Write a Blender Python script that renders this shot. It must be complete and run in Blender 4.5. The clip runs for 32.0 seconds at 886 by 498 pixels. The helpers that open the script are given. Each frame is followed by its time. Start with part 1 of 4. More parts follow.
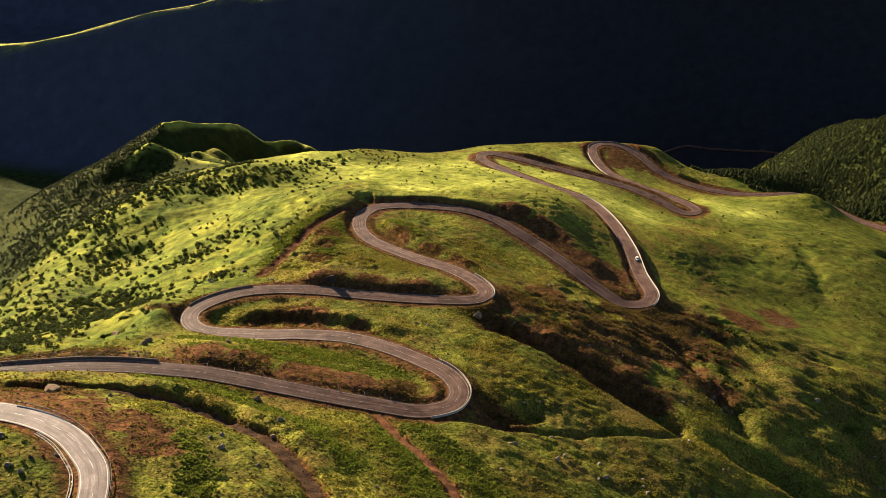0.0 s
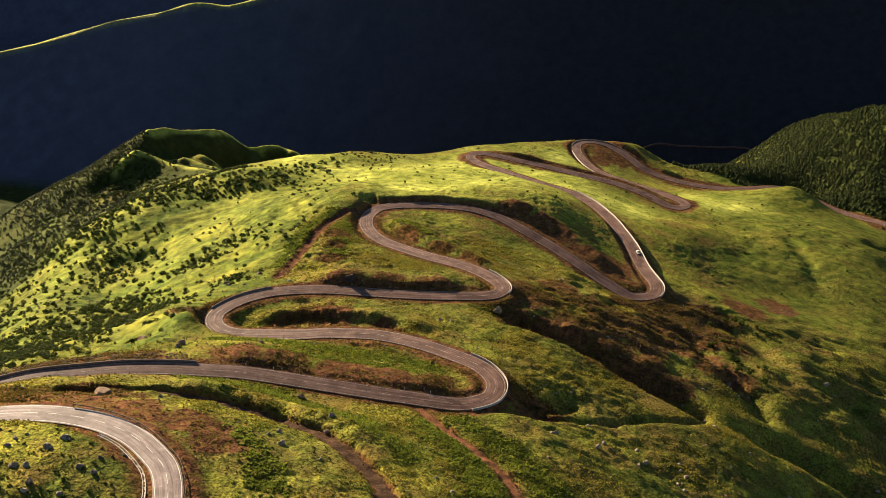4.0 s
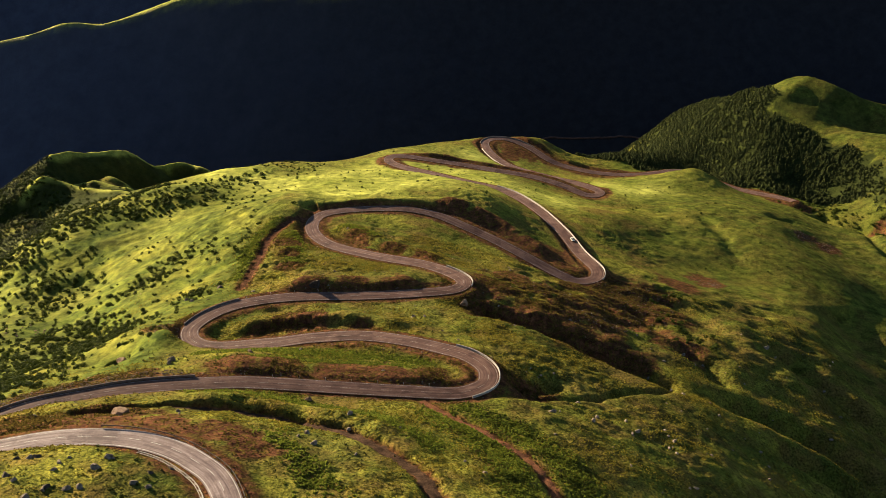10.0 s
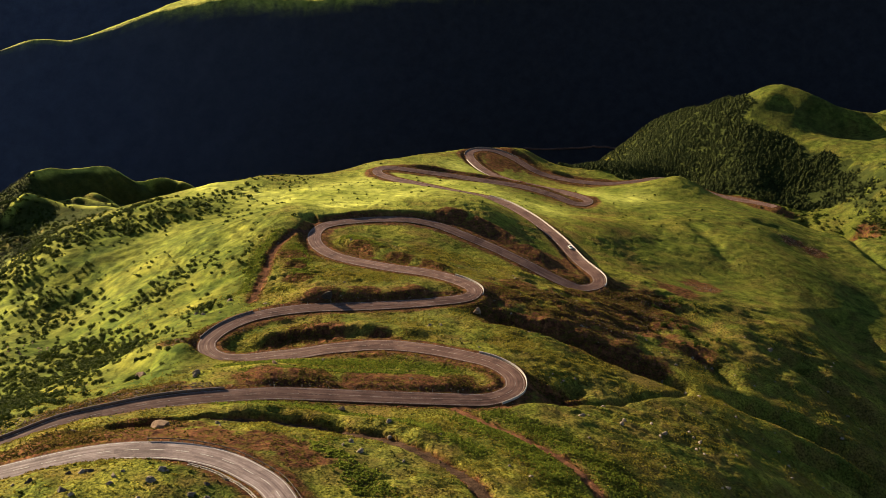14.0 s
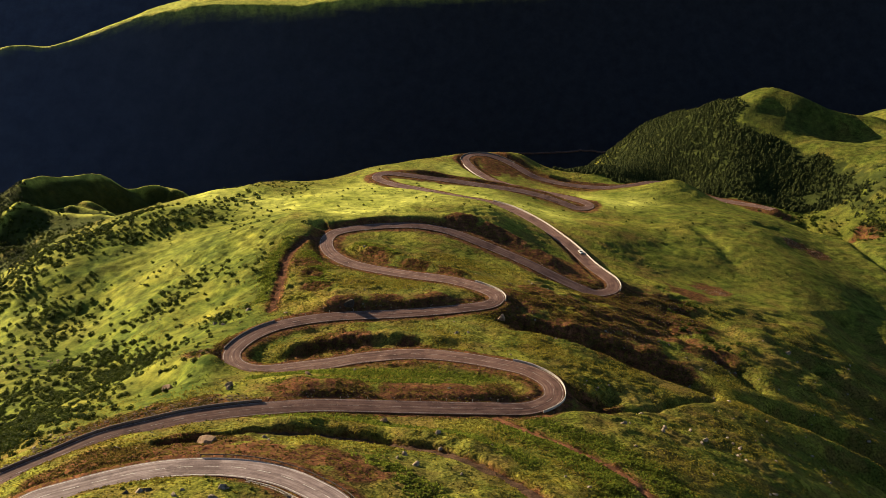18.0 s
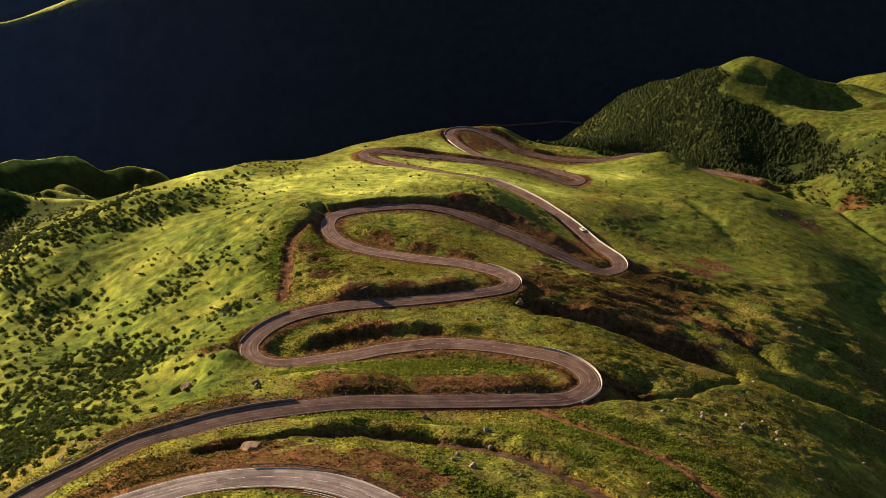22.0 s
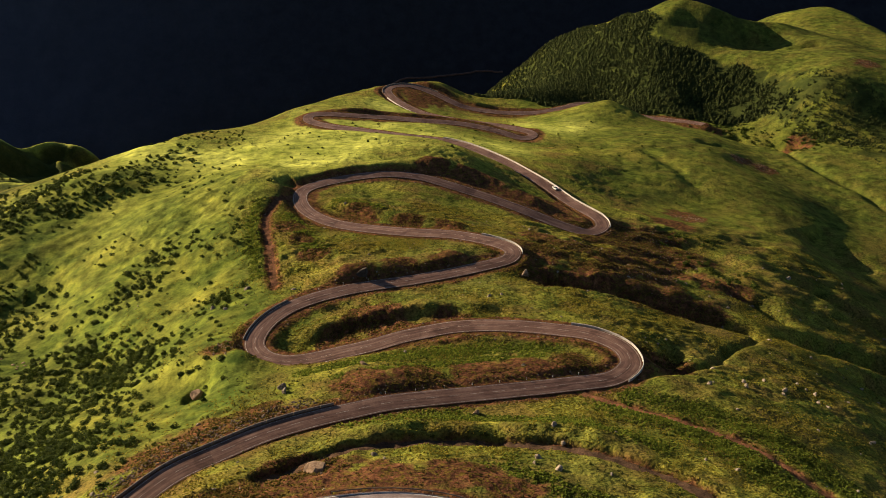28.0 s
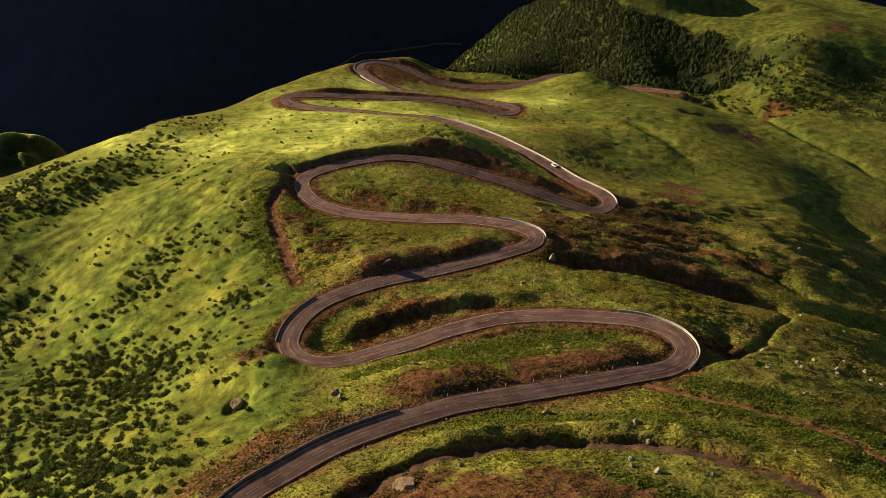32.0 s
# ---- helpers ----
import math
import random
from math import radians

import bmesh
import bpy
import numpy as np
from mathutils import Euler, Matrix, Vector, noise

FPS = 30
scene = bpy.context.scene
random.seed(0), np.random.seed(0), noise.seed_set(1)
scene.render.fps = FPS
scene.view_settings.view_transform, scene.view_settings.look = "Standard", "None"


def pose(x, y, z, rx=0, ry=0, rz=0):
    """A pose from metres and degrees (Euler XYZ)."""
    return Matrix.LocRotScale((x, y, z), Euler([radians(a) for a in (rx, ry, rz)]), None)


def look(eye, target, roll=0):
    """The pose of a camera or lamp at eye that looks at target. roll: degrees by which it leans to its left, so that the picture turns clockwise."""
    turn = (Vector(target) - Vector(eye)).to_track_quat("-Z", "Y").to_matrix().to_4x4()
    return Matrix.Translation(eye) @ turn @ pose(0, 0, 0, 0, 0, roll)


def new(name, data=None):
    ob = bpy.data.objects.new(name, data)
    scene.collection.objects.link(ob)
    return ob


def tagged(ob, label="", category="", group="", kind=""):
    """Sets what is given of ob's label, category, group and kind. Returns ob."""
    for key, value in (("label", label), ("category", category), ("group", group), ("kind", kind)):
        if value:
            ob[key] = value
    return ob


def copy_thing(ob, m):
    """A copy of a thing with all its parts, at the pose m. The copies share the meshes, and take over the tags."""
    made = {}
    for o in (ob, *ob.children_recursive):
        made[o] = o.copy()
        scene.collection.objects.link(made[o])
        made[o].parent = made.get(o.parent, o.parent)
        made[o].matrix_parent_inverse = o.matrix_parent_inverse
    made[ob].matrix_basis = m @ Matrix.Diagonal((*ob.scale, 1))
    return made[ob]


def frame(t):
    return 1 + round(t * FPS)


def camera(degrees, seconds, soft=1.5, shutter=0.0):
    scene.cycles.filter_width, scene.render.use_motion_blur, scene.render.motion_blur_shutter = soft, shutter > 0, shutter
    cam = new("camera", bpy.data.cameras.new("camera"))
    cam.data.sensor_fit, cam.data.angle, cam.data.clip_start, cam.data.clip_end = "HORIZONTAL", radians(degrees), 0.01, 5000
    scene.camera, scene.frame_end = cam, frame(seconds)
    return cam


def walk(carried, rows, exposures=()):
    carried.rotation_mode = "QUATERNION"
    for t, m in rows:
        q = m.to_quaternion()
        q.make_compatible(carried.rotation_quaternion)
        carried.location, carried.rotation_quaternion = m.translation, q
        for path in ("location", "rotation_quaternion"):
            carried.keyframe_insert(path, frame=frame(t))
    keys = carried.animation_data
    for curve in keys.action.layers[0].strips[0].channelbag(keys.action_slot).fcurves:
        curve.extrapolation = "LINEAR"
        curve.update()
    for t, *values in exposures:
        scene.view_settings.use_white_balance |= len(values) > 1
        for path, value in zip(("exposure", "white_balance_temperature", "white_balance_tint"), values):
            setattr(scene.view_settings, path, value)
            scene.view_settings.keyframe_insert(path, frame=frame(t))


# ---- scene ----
cam = camera(48.0, 32.0, 0.8)
PATH = [
    (0.0, pose(101.21, 27.27, 182.64, 61.741, -0.321, 15.155)),
    (1.0, pose(95.25, 24.74, 182.25, 61.89, -0.406, 14.442)),
    (2.0, pose(89.21, 22.09, 181.89, 62.037, -0.42, 13.822)),
    (3.0, pose(83.09, 19.23, 181.58, 62.11, -0.334, 13.198)),
    (3.5, pose(80.02, 17.72, 181.45, 62.076, -0.265, 12.797)),
    (5.5, pose(67.62, 10.97, 181.36, 61.893, 0.08, 10.506)),
    (6.0, pose(64.54, 9.4, 181.55, 61.922, 0.133, 9.798)),
    (7.0, pose(58.4, 6.4, 182.03, 62.076, 0.197, 8.221)),
    (8.0, pose(52.31, 3.71, 182.55, 62.168, 0.299, 6.64)),
    (9.0, pose(46.25, 1.44, 182.96, 62.219, 0.351, 5.106)),
    (10.0, pose(40.21, -0.36, 183.16, 62.35, 0.387, 3.856)),
    (11.0, pose(34.25, -1.74, 183.07, 62.456, 0.407, 3.011)),
    (12.0, pose(28.44, -2.7, 182.72, 62.649, 0.357, 2.364)),
    (13.0, pose(22.8, -3.22, 182.21, 62.846, 0.276, 1.855)),
    (14.0, pose(17.21, -3.28, 181.67, 63.134, 0.227, 1.361)),
    (14.5, pose(14.42, -3.18, 181.4, 63.309, 0.199, 1.095)),
    (16.5, pose(3.0, -0.99, 180.23, 63.613, 0.087, 0.213)),
    (17.0, pose(0.0, 0.0, 180.0, 63.592, 0.033, -0.016)),
    (18.0, pose(-6.08, 2.24, 179.59, 63.411, -0.049, -0.397)),
    (19.0, pose(-12.21, 4.94, 179.32, 63.138, -0.074, -0.762)),
    (20.0, pose(-18.33, 8.21, 179.21, 62.745, -0.091, -1.165)),
    (21.0, pose(-24.52, 12.07, 179.33, 62.232, -0.128, -2.043)),
    (22.0, pose(-30.86, 16.46, 179.58, 61.682, -0.139, -3.123)),
    (23.0, pose(-37.31, 21.14, 179.71, 61.097, -0.114, -4.257)),
    (24.0, pose(-43.78, 25.93, 179.53, 60.557, -0.096, -5.409)),
    (25.0, pose(-50.29, 30.81, 179.14, 60.097, -0.065, -6.586)),
    (25.5, pose(-53.57, 33.28, 178.91, 59.88, -0.051, -7.169)),
    (27.5, pose(-67.14, 43.64, 177.63, 58.966, -0.127, -9.375)),
    (28.0, pose(-70.78, 46.38, 177.36, 58.746, -0.141, -9.954)),
    (29.0, pose(-78.18, 51.95, 176.86, 58.259, -0.094, -11.063)),
    (30.0, pose(-85.69, 57.55, 176.42, 57.815, -0.092, -12.106)),
    (31.0, pose(-93.32, 63.12, 175.95, 57.397, -0.108, -13.066)),
    (32.0, pose(-101.02, 68.64, 175.4, 57.098, -0.149, -14.088)),
]
walk(cam, PATH, [(0, 1.75), (6, 1.95), (10, 1.75), (20, 1.65), (27, 1.5), (32, 1.4)])

# ---- light: low sun ahead and to the left, thin mountain sky ----
SUN_LEFT, SUN_UP = radians(48), radians(15)
SUN_FROM = Vector((-math.sin(SUN_LEFT) * math.cos(SUN_UP), math.cos(SUN_LEFT) * math.cos(SUN_UP), math.sin(SUN_UP)))
sun = new("sun", bpy.data.lights.new("sun", "SUN"))
sun.data.energy, sun.data.angle, sun.data.color = 5.0, radians(0.55), (1.0, 0.825, 0.58)
sun.matrix_world = look(SUN_FROM * 500, (0, 0, 0))
world = bpy.data.worlds.new("sky")
scene.world = world
world.use_nodes = True
sky = world.node_tree.nodes.new("ShaderNodeTexSky")
sky.sky_type, sky.sun_disc = "NISHITA", False
sky.sun_elevation, sky.sun_rotation = SUN_UP, -SUN_LEFT
sky.altitude = 2500
world.node_tree.links.new(sky.outputs[0], world.node_tree.nodes["Background"].inputs[0])
world.node_tree.nodes["Background"].inputs[1].default_value = 0.05

# ---- plan: centreline of the mountain road, metres (x, y, z), from the high end down ----
LEG_A = [(-133, 206, 2.0), (-128, 216, 0.7), (-122, 224, -0.6), (-115, 232, -1.9), (-106, 243, -3.7), (-94, 251, -5.4), (-83, 258, -7.0), (-69, 264, -8.9), (-56, 268, -10.5), (-46, 271, -11.9), (-31, 273, -13.7), (-15, 275, -15.7), (0, 277, -17.6), (14, 279, -19.3), (25, 281, -20.8), (32, 286, -21.7)]
LEG_B = [(35, 291, -22.5), (35, 298, -23.0), (32, 304, -23.5), (26, 310, -24.0), (17, 315, -24.9), (6, 320, -25.7), (-6, 324, -26.6), (-17, 326, -27.4), (-26, 326, -28.1), (-37, 325, -28.8), (-47, 323, -29.6), (-58, 322, -30.4), (-68, 321, -31.2), (-77, 322, -31.8), (-84, 327, -32.4)]
LEG_C = [(-87, 335, -33.0), (-85, 344, -33.7), (-80, 353, -34.5), (-72, 361, -35.4), (-61, 367, -36.3), (-47, 372, -37.5), (-27, 376, -39.0), (-8, 381, -40.5), (7, 386, -41.7), (17, 390, -42.5)]
LEG_D = [(21, 395, -43.0), (21, 401, -43.6), (16, 408, -44.4), (8, 415, -45.3), (-2, 422, -46.5), (-16, 428, -47.9), (-29, 435, -49.4), (-44, 444, -51.0), (-54, 453, -52.3), (-62, 466, -53.8)]
LEG_E = [(-65, 479, -55.0), (-64, 491, -56.5), (-59, 499, -57.6), (-48, 507, -59.4), (-32, 514, -61.5), (-16, 518, -63.5), (0, 516, -65.7), (13, 509, -67.6), (25, 502, -69.6), (37, 494, -71.5), (49, 485, -73.5), (60, 477, -75.9), (69, 471, -77.7), (77, 467, -79.2), (84, 469, -80.4)]
LEG_F = [(90, 476, -82.0), (91, 487, -83.1), (87, 499, -84.5), (82, 514, -86.2), (76, 540, -88.9), (68, 565, -91.7), (60, 587, -94.2), (48, 611, -97.0), (37, 626, -98.9), (23, 638, -100.9), (3, 653, -103.5), (-17, 670, -106.3), (-38, 687, -109.2), (-49, 700, -111.0)]
LEG_G = [(-52, 709, -112.0), (-49, 717, -112.9), (-39, 720, -113.9), (-17, 718, -116.1), (5, 716, -118.3), (31, 712, -120.9), (57, 709, -123.6), (78, 701, -125.9), (90, 693, -127.3), (98, 687, -128.3), (106, 687, -129.2)]
LEG_H = [(111, 694, -130.0), (108, 702, -130.7), (97, 714, -132.1), (81, 727, -133.9), (60, 744, -136.2), (43, 761, -138.3), (30, 785, -140.6), (21, 814, -143.2), (20, 833, -144.8)]
LEG_I = [(28, 844, -146.0), (41, 847, -147.9), (53, 841, -149.9), (65, 830, -152.1), (77, 816, -154.7), (91, 808, -157.0), (115, 801, -159.0), (145, 802, -161.3), (172, 814, -163.6), (186, 823, -165.0), (205, 822, -166.5), (222, 806, -168)]
LEG_J = [(235, 794, -168.4), (253, 781, -166.8), (268, 768, -164.5), (276, 757, -162.5)]
FORE = [(-150, 150, 9.0), (-130, 170, 12.0), (-108, 191, 15.0), (-101, 195.7, 15.4), (-85, 201.6, 16.2), (-71.5, 204, 16.8), (-57, 203, 17.5), (-45, 199, 18.1), (-36, 193, 18.6), (-29, 186.5, 19.0), (-22, 172, 20.0), (-20, 150, 21.5), (-26, 120, 24.0)]
MAIN_ROAD = LEG_A + LEG_B + LEG_C + LEG_D + LEG_E + LEG_F + LEG_G + LEG_H + LEG_I + LEG_J

# ---- landform: spot heights of the spur and the hills round it ----
SPUR = [(-50, 297, -17), (-77, 288, -15), (-106, 310, -30), (66, 362, -50), (90, 357, -58), (69, 300, -36), (55, 258, -20), (172, 428, -92), (154, 370, -80), (90, 305, -44),
        (102, 574, -99), (55, 758, -140), (-74, 500, -54), (-15, 610, -88), (-60, 560, -70), (37, 222, -3), (0, 240, -5), (100, 230, -30), (24, 180, 14), (-71, 226, 7), (70, 420, -62), (-100, 420, -50), (-30, 470, -55), (0, 460, -58), (18, 559, -69)]
SPUR_TOP = [(-62, 724, -115), (-72, 755, -126), (-104, 712, -116.5), (-130, 672, -101), (-152, 650, -97), (-44, 790, -135), (106, 880, -177), (118, 886, -181), (-78, 684, -109.5), (-26, 816, -141), (11, 849, -147), (72, 868, -155), (-70, 640, -92), (-75, 432, -47), (-74, 484, -53), (-99, 442, -50.5), (-96, 469, -54.5), (-90, 322, -24), (-119, 446, -58), (-107, 329, -32)]
WEST = [(-133, 612, -86), (-153, 625, -87), (-140, 469, -65), (-153, 445, -68), (-147, 328, -47), (-115, 377, -47), (-134, 571, -78), (-110, 519, -64), (-173, 604, -86.5), (-188, 537, -84), (-164, 536, -79), (-233, 523, -92), (-228, 473, -92), (-197, 496, -83.5), (-178, 405, -77), (-147, 373, -63), (-138, 403, -59)]
WEST_LOW = [(-201, 399, -78), (-165, 354, -62), (-168, 435, -75), (-190, 451, -86), (-187, 427, -80), (-194, 382, -72), (-177, 333, -56), (-143, 338, -49), (-126, 294, -29), (-153, 281, -32), (-180, 557, -78), (-210, 578, -92), (-216, 556, -90), (-225, 541, -91), (-236, 547, -93), (-266, 537, -110), (-275, 506, -110)]
LEFT_HILL = [(-302, 498, -130), (-273, 502, -105), (-211, 588, -93), (-206, 620, -99), (-325, 718, -121), (-345, 735, -139), (-385, 715, -159), (-330, 748, -131), (-316, 758, -137), (-284, 784, -146), (-315, 680, -125), (-304, 687, -133), (-292, 762, -135), (-277, 735, -145), (-281, 718, -138), (-275, 798, -162), (-251, 824, -168), (-325, 628, -140), (-268, 673, -132), (-251, 689, -136), (-226, 660, -122), (-188, 695, -140), (-222, 735, -188), (-224, 808, -170), (-195, 795, -215)]
WEST_FOOT = [(-350, 690, -136), (-520, 640, -260), (-540, 760, -310), (-480, 840, -300), (-500, 520, -270), (-420, 650, -170), (-450, 740, -200), (-400, 540, -190), (-340, 560, -150), (-340, 470, -160), (-270, 390, -115), (-220, 320, -84), (-190, 240, -50), (-300, 300, -150), (-170, 150, -20)]
EAST = [(320, 715, -160), (325, 752, -161), (316, 784, -163), (289, 815, -167), (273, 815, -160), (302, 824, -160), (322, 868, -144), (348, 853, -137), (266, 881, -155), (262, 898, -158), (375, 904, -145), (372, 747, -130), (324, 968, -128), (353, 928, -125), (253, 1043, -177), (204, 1100, -238), (176, 1092, -252), (215, 762, -147), (193, 773, -139), (183, 779, -144), (190, 726, -142), (163, 862, -170), (133, 911, -189), (124, 733, -141), (119, 607, -109), (130, 580, -108.5)]
EAST_FLANK = [(263, 717, -152), (275, 665, -148), (338, 670, -148), (321, 676, -152), (244, 659, -135), (265, 599, -139), (172, 496, -106), (246, 501, -125.5), (187, 432, -99), (145, 363, -75), (142, 293, -64), (92, 278, -37.5), (118, 429, -82), (76, 308, -40.5), (48, 254, -18), (221, 573, -121), (173, 554, -118), (116, 324, -57), (134, 313, -64.5), (182, 350, -88), (115, 353, -63), (92, 388, -62), (154, 571, -113)]
EAST_BACK = [(220, 500, -116.5), (161, 424, -87), (169, 601, -117), (151, 636, -120), (201, 646, -127), (183, 678, -131), (400, 704, -143), (447, 818, -134), (430, 992, -188), (385, 1018, -190), (225, 1062, -198), (483, 970, -171), (470, 900, -150), (480, 780, -135), (420, 640, -140), (350, 560, -143), (310, 450, -145), (270, 330, -140), (220, 200, -95), (500, 1060, -181), (517, 1150, -199), (380, 1150, -260), (620, 1000, -180), (420, 930, -140)]
BACK = [(-150, 720, -135), (-60, 800, -150), (30, 890, -172), (-120, 840, -230), (0, 980, -280), (130, 960, -235), (210, 840, -190), (-220, 860, -260), (150, 1030, -275), (100, 1150, -330), (-150, 1050, -330), (-350, 900, -300), (81, 858, -158), (0, 40, 50), (-150, 60, 30), (150, 80, 10)]


def spline(points, step=1.0):
    """Even samples along a smooth line through the points."""
    p = np.array(points, float)
    p = np.vstack([2 * p[0] - p[1], p, 2 * p[-1] - p[-2]])
    out = []
    for i in range(1, len(p) - 2):
        u = np.linspace(0, 1, 12, endpoint=False)[:, None]
        a, b, c, d = p[i - 1], p[i], p[i + 1], p[i + 2]
        out.append(0.5 * (2 * b + (c - a) * u + (2 * a - 5 * b + 4 * c - d) * u ** 2 + (3 * b - a - 3 * c + d) * u ** 3))
    out = np.vstack(out + [p[-2:-1]])
    k = np.array([1, 2, 3, 4, 5, 6, 7, 6, 5, 4, 3, 2, 1.0])
    k /= k.sum()
    pad = np.vstack([np.repeat(out[:1], 6, 0), out, np.repeat(out[-1:], 6, 0)])
    out = np.stack([np.convolve(pad[:, j], k, "valid") for j in range(out.shape[1])], 1)
    s = np.r_[0, np.cumsum(np.linalg.norm(np.diff(out[:, :3], axis=0), axis=1))]
    t = np.arange(0, s[-1], step)
    return np.stack([np.interp(t, s, out[:, j]) for j in range(out.shape[1])], 1)


def sides(line):
    """Unit vectors to the left of a line, in plan."""
    g = np.gradient(line[:, :2], axis=0)
    g /= np.linalg.norm(g, axis=1)[:, None] + 1e-9
    return np.stack([-g[:, 1], g[:, 0]], 1)


road_line = spline(MAIN_ROAD)
fore_line = spline(FORE)

spots = np.array(SPUR + SPUR_TOP + WEST + WEST_LOW + LEFT_HILL + WEST_FOOT + EAST + EAST_FLANK + EAST_BACK + BACK, float)
knots = np.vstack([spots, np.array(MAIN_ROAD[::2], float), np.array(FORE[::2], float)])


def tps_fit(k, relax):
    r2 = ((k[:, None, :2] - k[None, :, :2]) ** 2).sum(2) / 1e4
    a = np.where(r2 > 0, r2 * np.log(r2 + 1e-12), 0) + np.eye(len(k)) * relax
    p = np.c_[np.ones(len(k)), k[:, :2] / 100]
    m = np.block([[a, p], [p.T, np.zeros((3, 3))]])
    return np.linalg.solve(m, np.r_[k[:, 2], 0, 0, 0])


TPS = tps_fit(knots, 0.002)


def smooth(a, b, v):
    u = np.clip((v - a) / (b - a), 0, 1)
    return u * u * (3 - 2 * u)


def lattice(x, y, seed):
    """Value noise on a unit lattice, for arrays."""
    ix, iy = np.floor(x).astype(np.int64), np.floor(y).astype(np.int64)
    fx, fy = x - ix, y - iy
    fx, fy = fx * fx * (3 - 2 * fx), fy * fy * (3 - 2 * fy)

    def h(i, j):
        n = (i * 374761393 + j * 668265263 + seed * 974711) & 0xFFFFFFFF
        n = ((n ^ (n >> 13)) * 1274126177) & 0xFFFFFFFF
        return ((n ^ (n >> 16)) & 0xFFFF) / 32767.5 - 1
    return (h(ix, iy) * (1 - fx) + h(ix + 1, iy) * fx) * (1 - fy) + (h(ix, iy + 1) * (1 - fx) + h(ix + 1, iy + 1) * fx) * fy


def fractal(x, y, size, octaves, seed, gain=0.5):
    v, amp, total = np.zeros_like(x), 1.0, 0.0
    for o in range(octaves):
        ca, sa = math.cos(o * 1.1), math.sin(o * 1.1)
        v += amp * lattice((x * ca - y * sa) / size + 31.7 * o, (x * sa + y * ca) / size - 17.3 * o, seed + o)
        total, amp, size = total + amp, amp * gain, size / 2
    return v / total


def far_ridge(x):
    return 1450 + 30 * fractal(x, x * 0, 240, 3, 8)


def landform(x, y):
    """The natural hillside, before roads and fine relief; x and y are flat arrays."""
    z = np.zeros_like(x)
    near = (x > -700) & (x < 850) & (y > -100) & (y < 1400)
    idx = np.nonzero(near)[0]
    for part_idx in np.array_split(idx, max(1, len(idx) // 20000)):
        if not len(part_idx):
            continue
        q = np.c_[x[part_idx], y[part_idx]]
        r2 = ((q[:, None, :] - knots[None, :, :2]) ** 2).sum(2) / 1e4
        z[part_idx] = (np.where(r2 > 0, r2 * np.log(r2 + 1e-12), 0)) @ TPS[:-3] + TPS[-3] + q @ TPS[-2:] / 100
    w = smooth(-640, -460, x) * (1 - smooth(560, 760, x)) * smooth(-60, 40, y) * (1 - smooth(1080, 1260, y))
    base = -400 + 25 * fractal(x, y, 260, 4, 5) + 240 * smooth(450, 1500, x) * (1 - smooth(900, 1200, y)) + 250 * smooth(200, -900, y)
    # the valley's far wall, with its crest falling to the left
    crest = np.interp(x, [-2500, -1600, -1040, -969, -900, -862, -816, -730, -643, -585, -509, -437, -362, -175, 100, 500, 1200, 2500], [-420, -390, -318, -302, -287, -276, -250, -236, -218, -215, -193, -166, -152, -143, -125, -90, -20, 60])
    crest = crest + 6 * fractal(x, y * 0 + 3, 90, 3, 11)
    ridge_y = far_ridge(x)
    low = np.interp(x, [-2500, -1040, -600, 100, 2500], [-430, -330, -225, -150, -20])
    foot = ridge_y - 1.15 * (low + 440) - 20 * fractal(x, y, 200, 2, 9)
    up = np.clip((y - foot) / (ridge_y - foot), 0, 1)
    wall = -440 + (low + 440) * up + (crest - low) * up ** 7 + 7 * fractal(x * 1.3, y * 0.6, 80, 3, 21) * np.clip(up * (1 - up) * 4, 0, 1)
    over = y - ridge_y
    wall = np.where(over > 0, crest - np.interp(x, [-620, -440], [0.006, 0.0009]) * np.minimum(over, 220) ** 2 - 0.4 * np.maximum(over - 220, 0), wall)
    far = -520 + 640 * smooth(1750, 2600, y) + 60 * fractal(x, y, 420, 3, 33) * smooth(1700, 2300, y)
    base = np.where(y > 1080, np.maximum(np.maximum(wall, far), -440 + 0 * y), base)
    return z * w + base * (1 - w)


# ---- the road's bench, its cuttings and its banks ----
from mathutils import kdtree
bench = np.vstack([np.c_[road_line, np.zeros(len(road_line))], np.c_[fore_line, np.ones(len(fore_line))]])
tree = kdtree.KDTree(len(bench))
for i, p in enumerate(bench):
    tree.insert((p[0], p[1], 0), i)
tree.balance()
HALF = 3.6

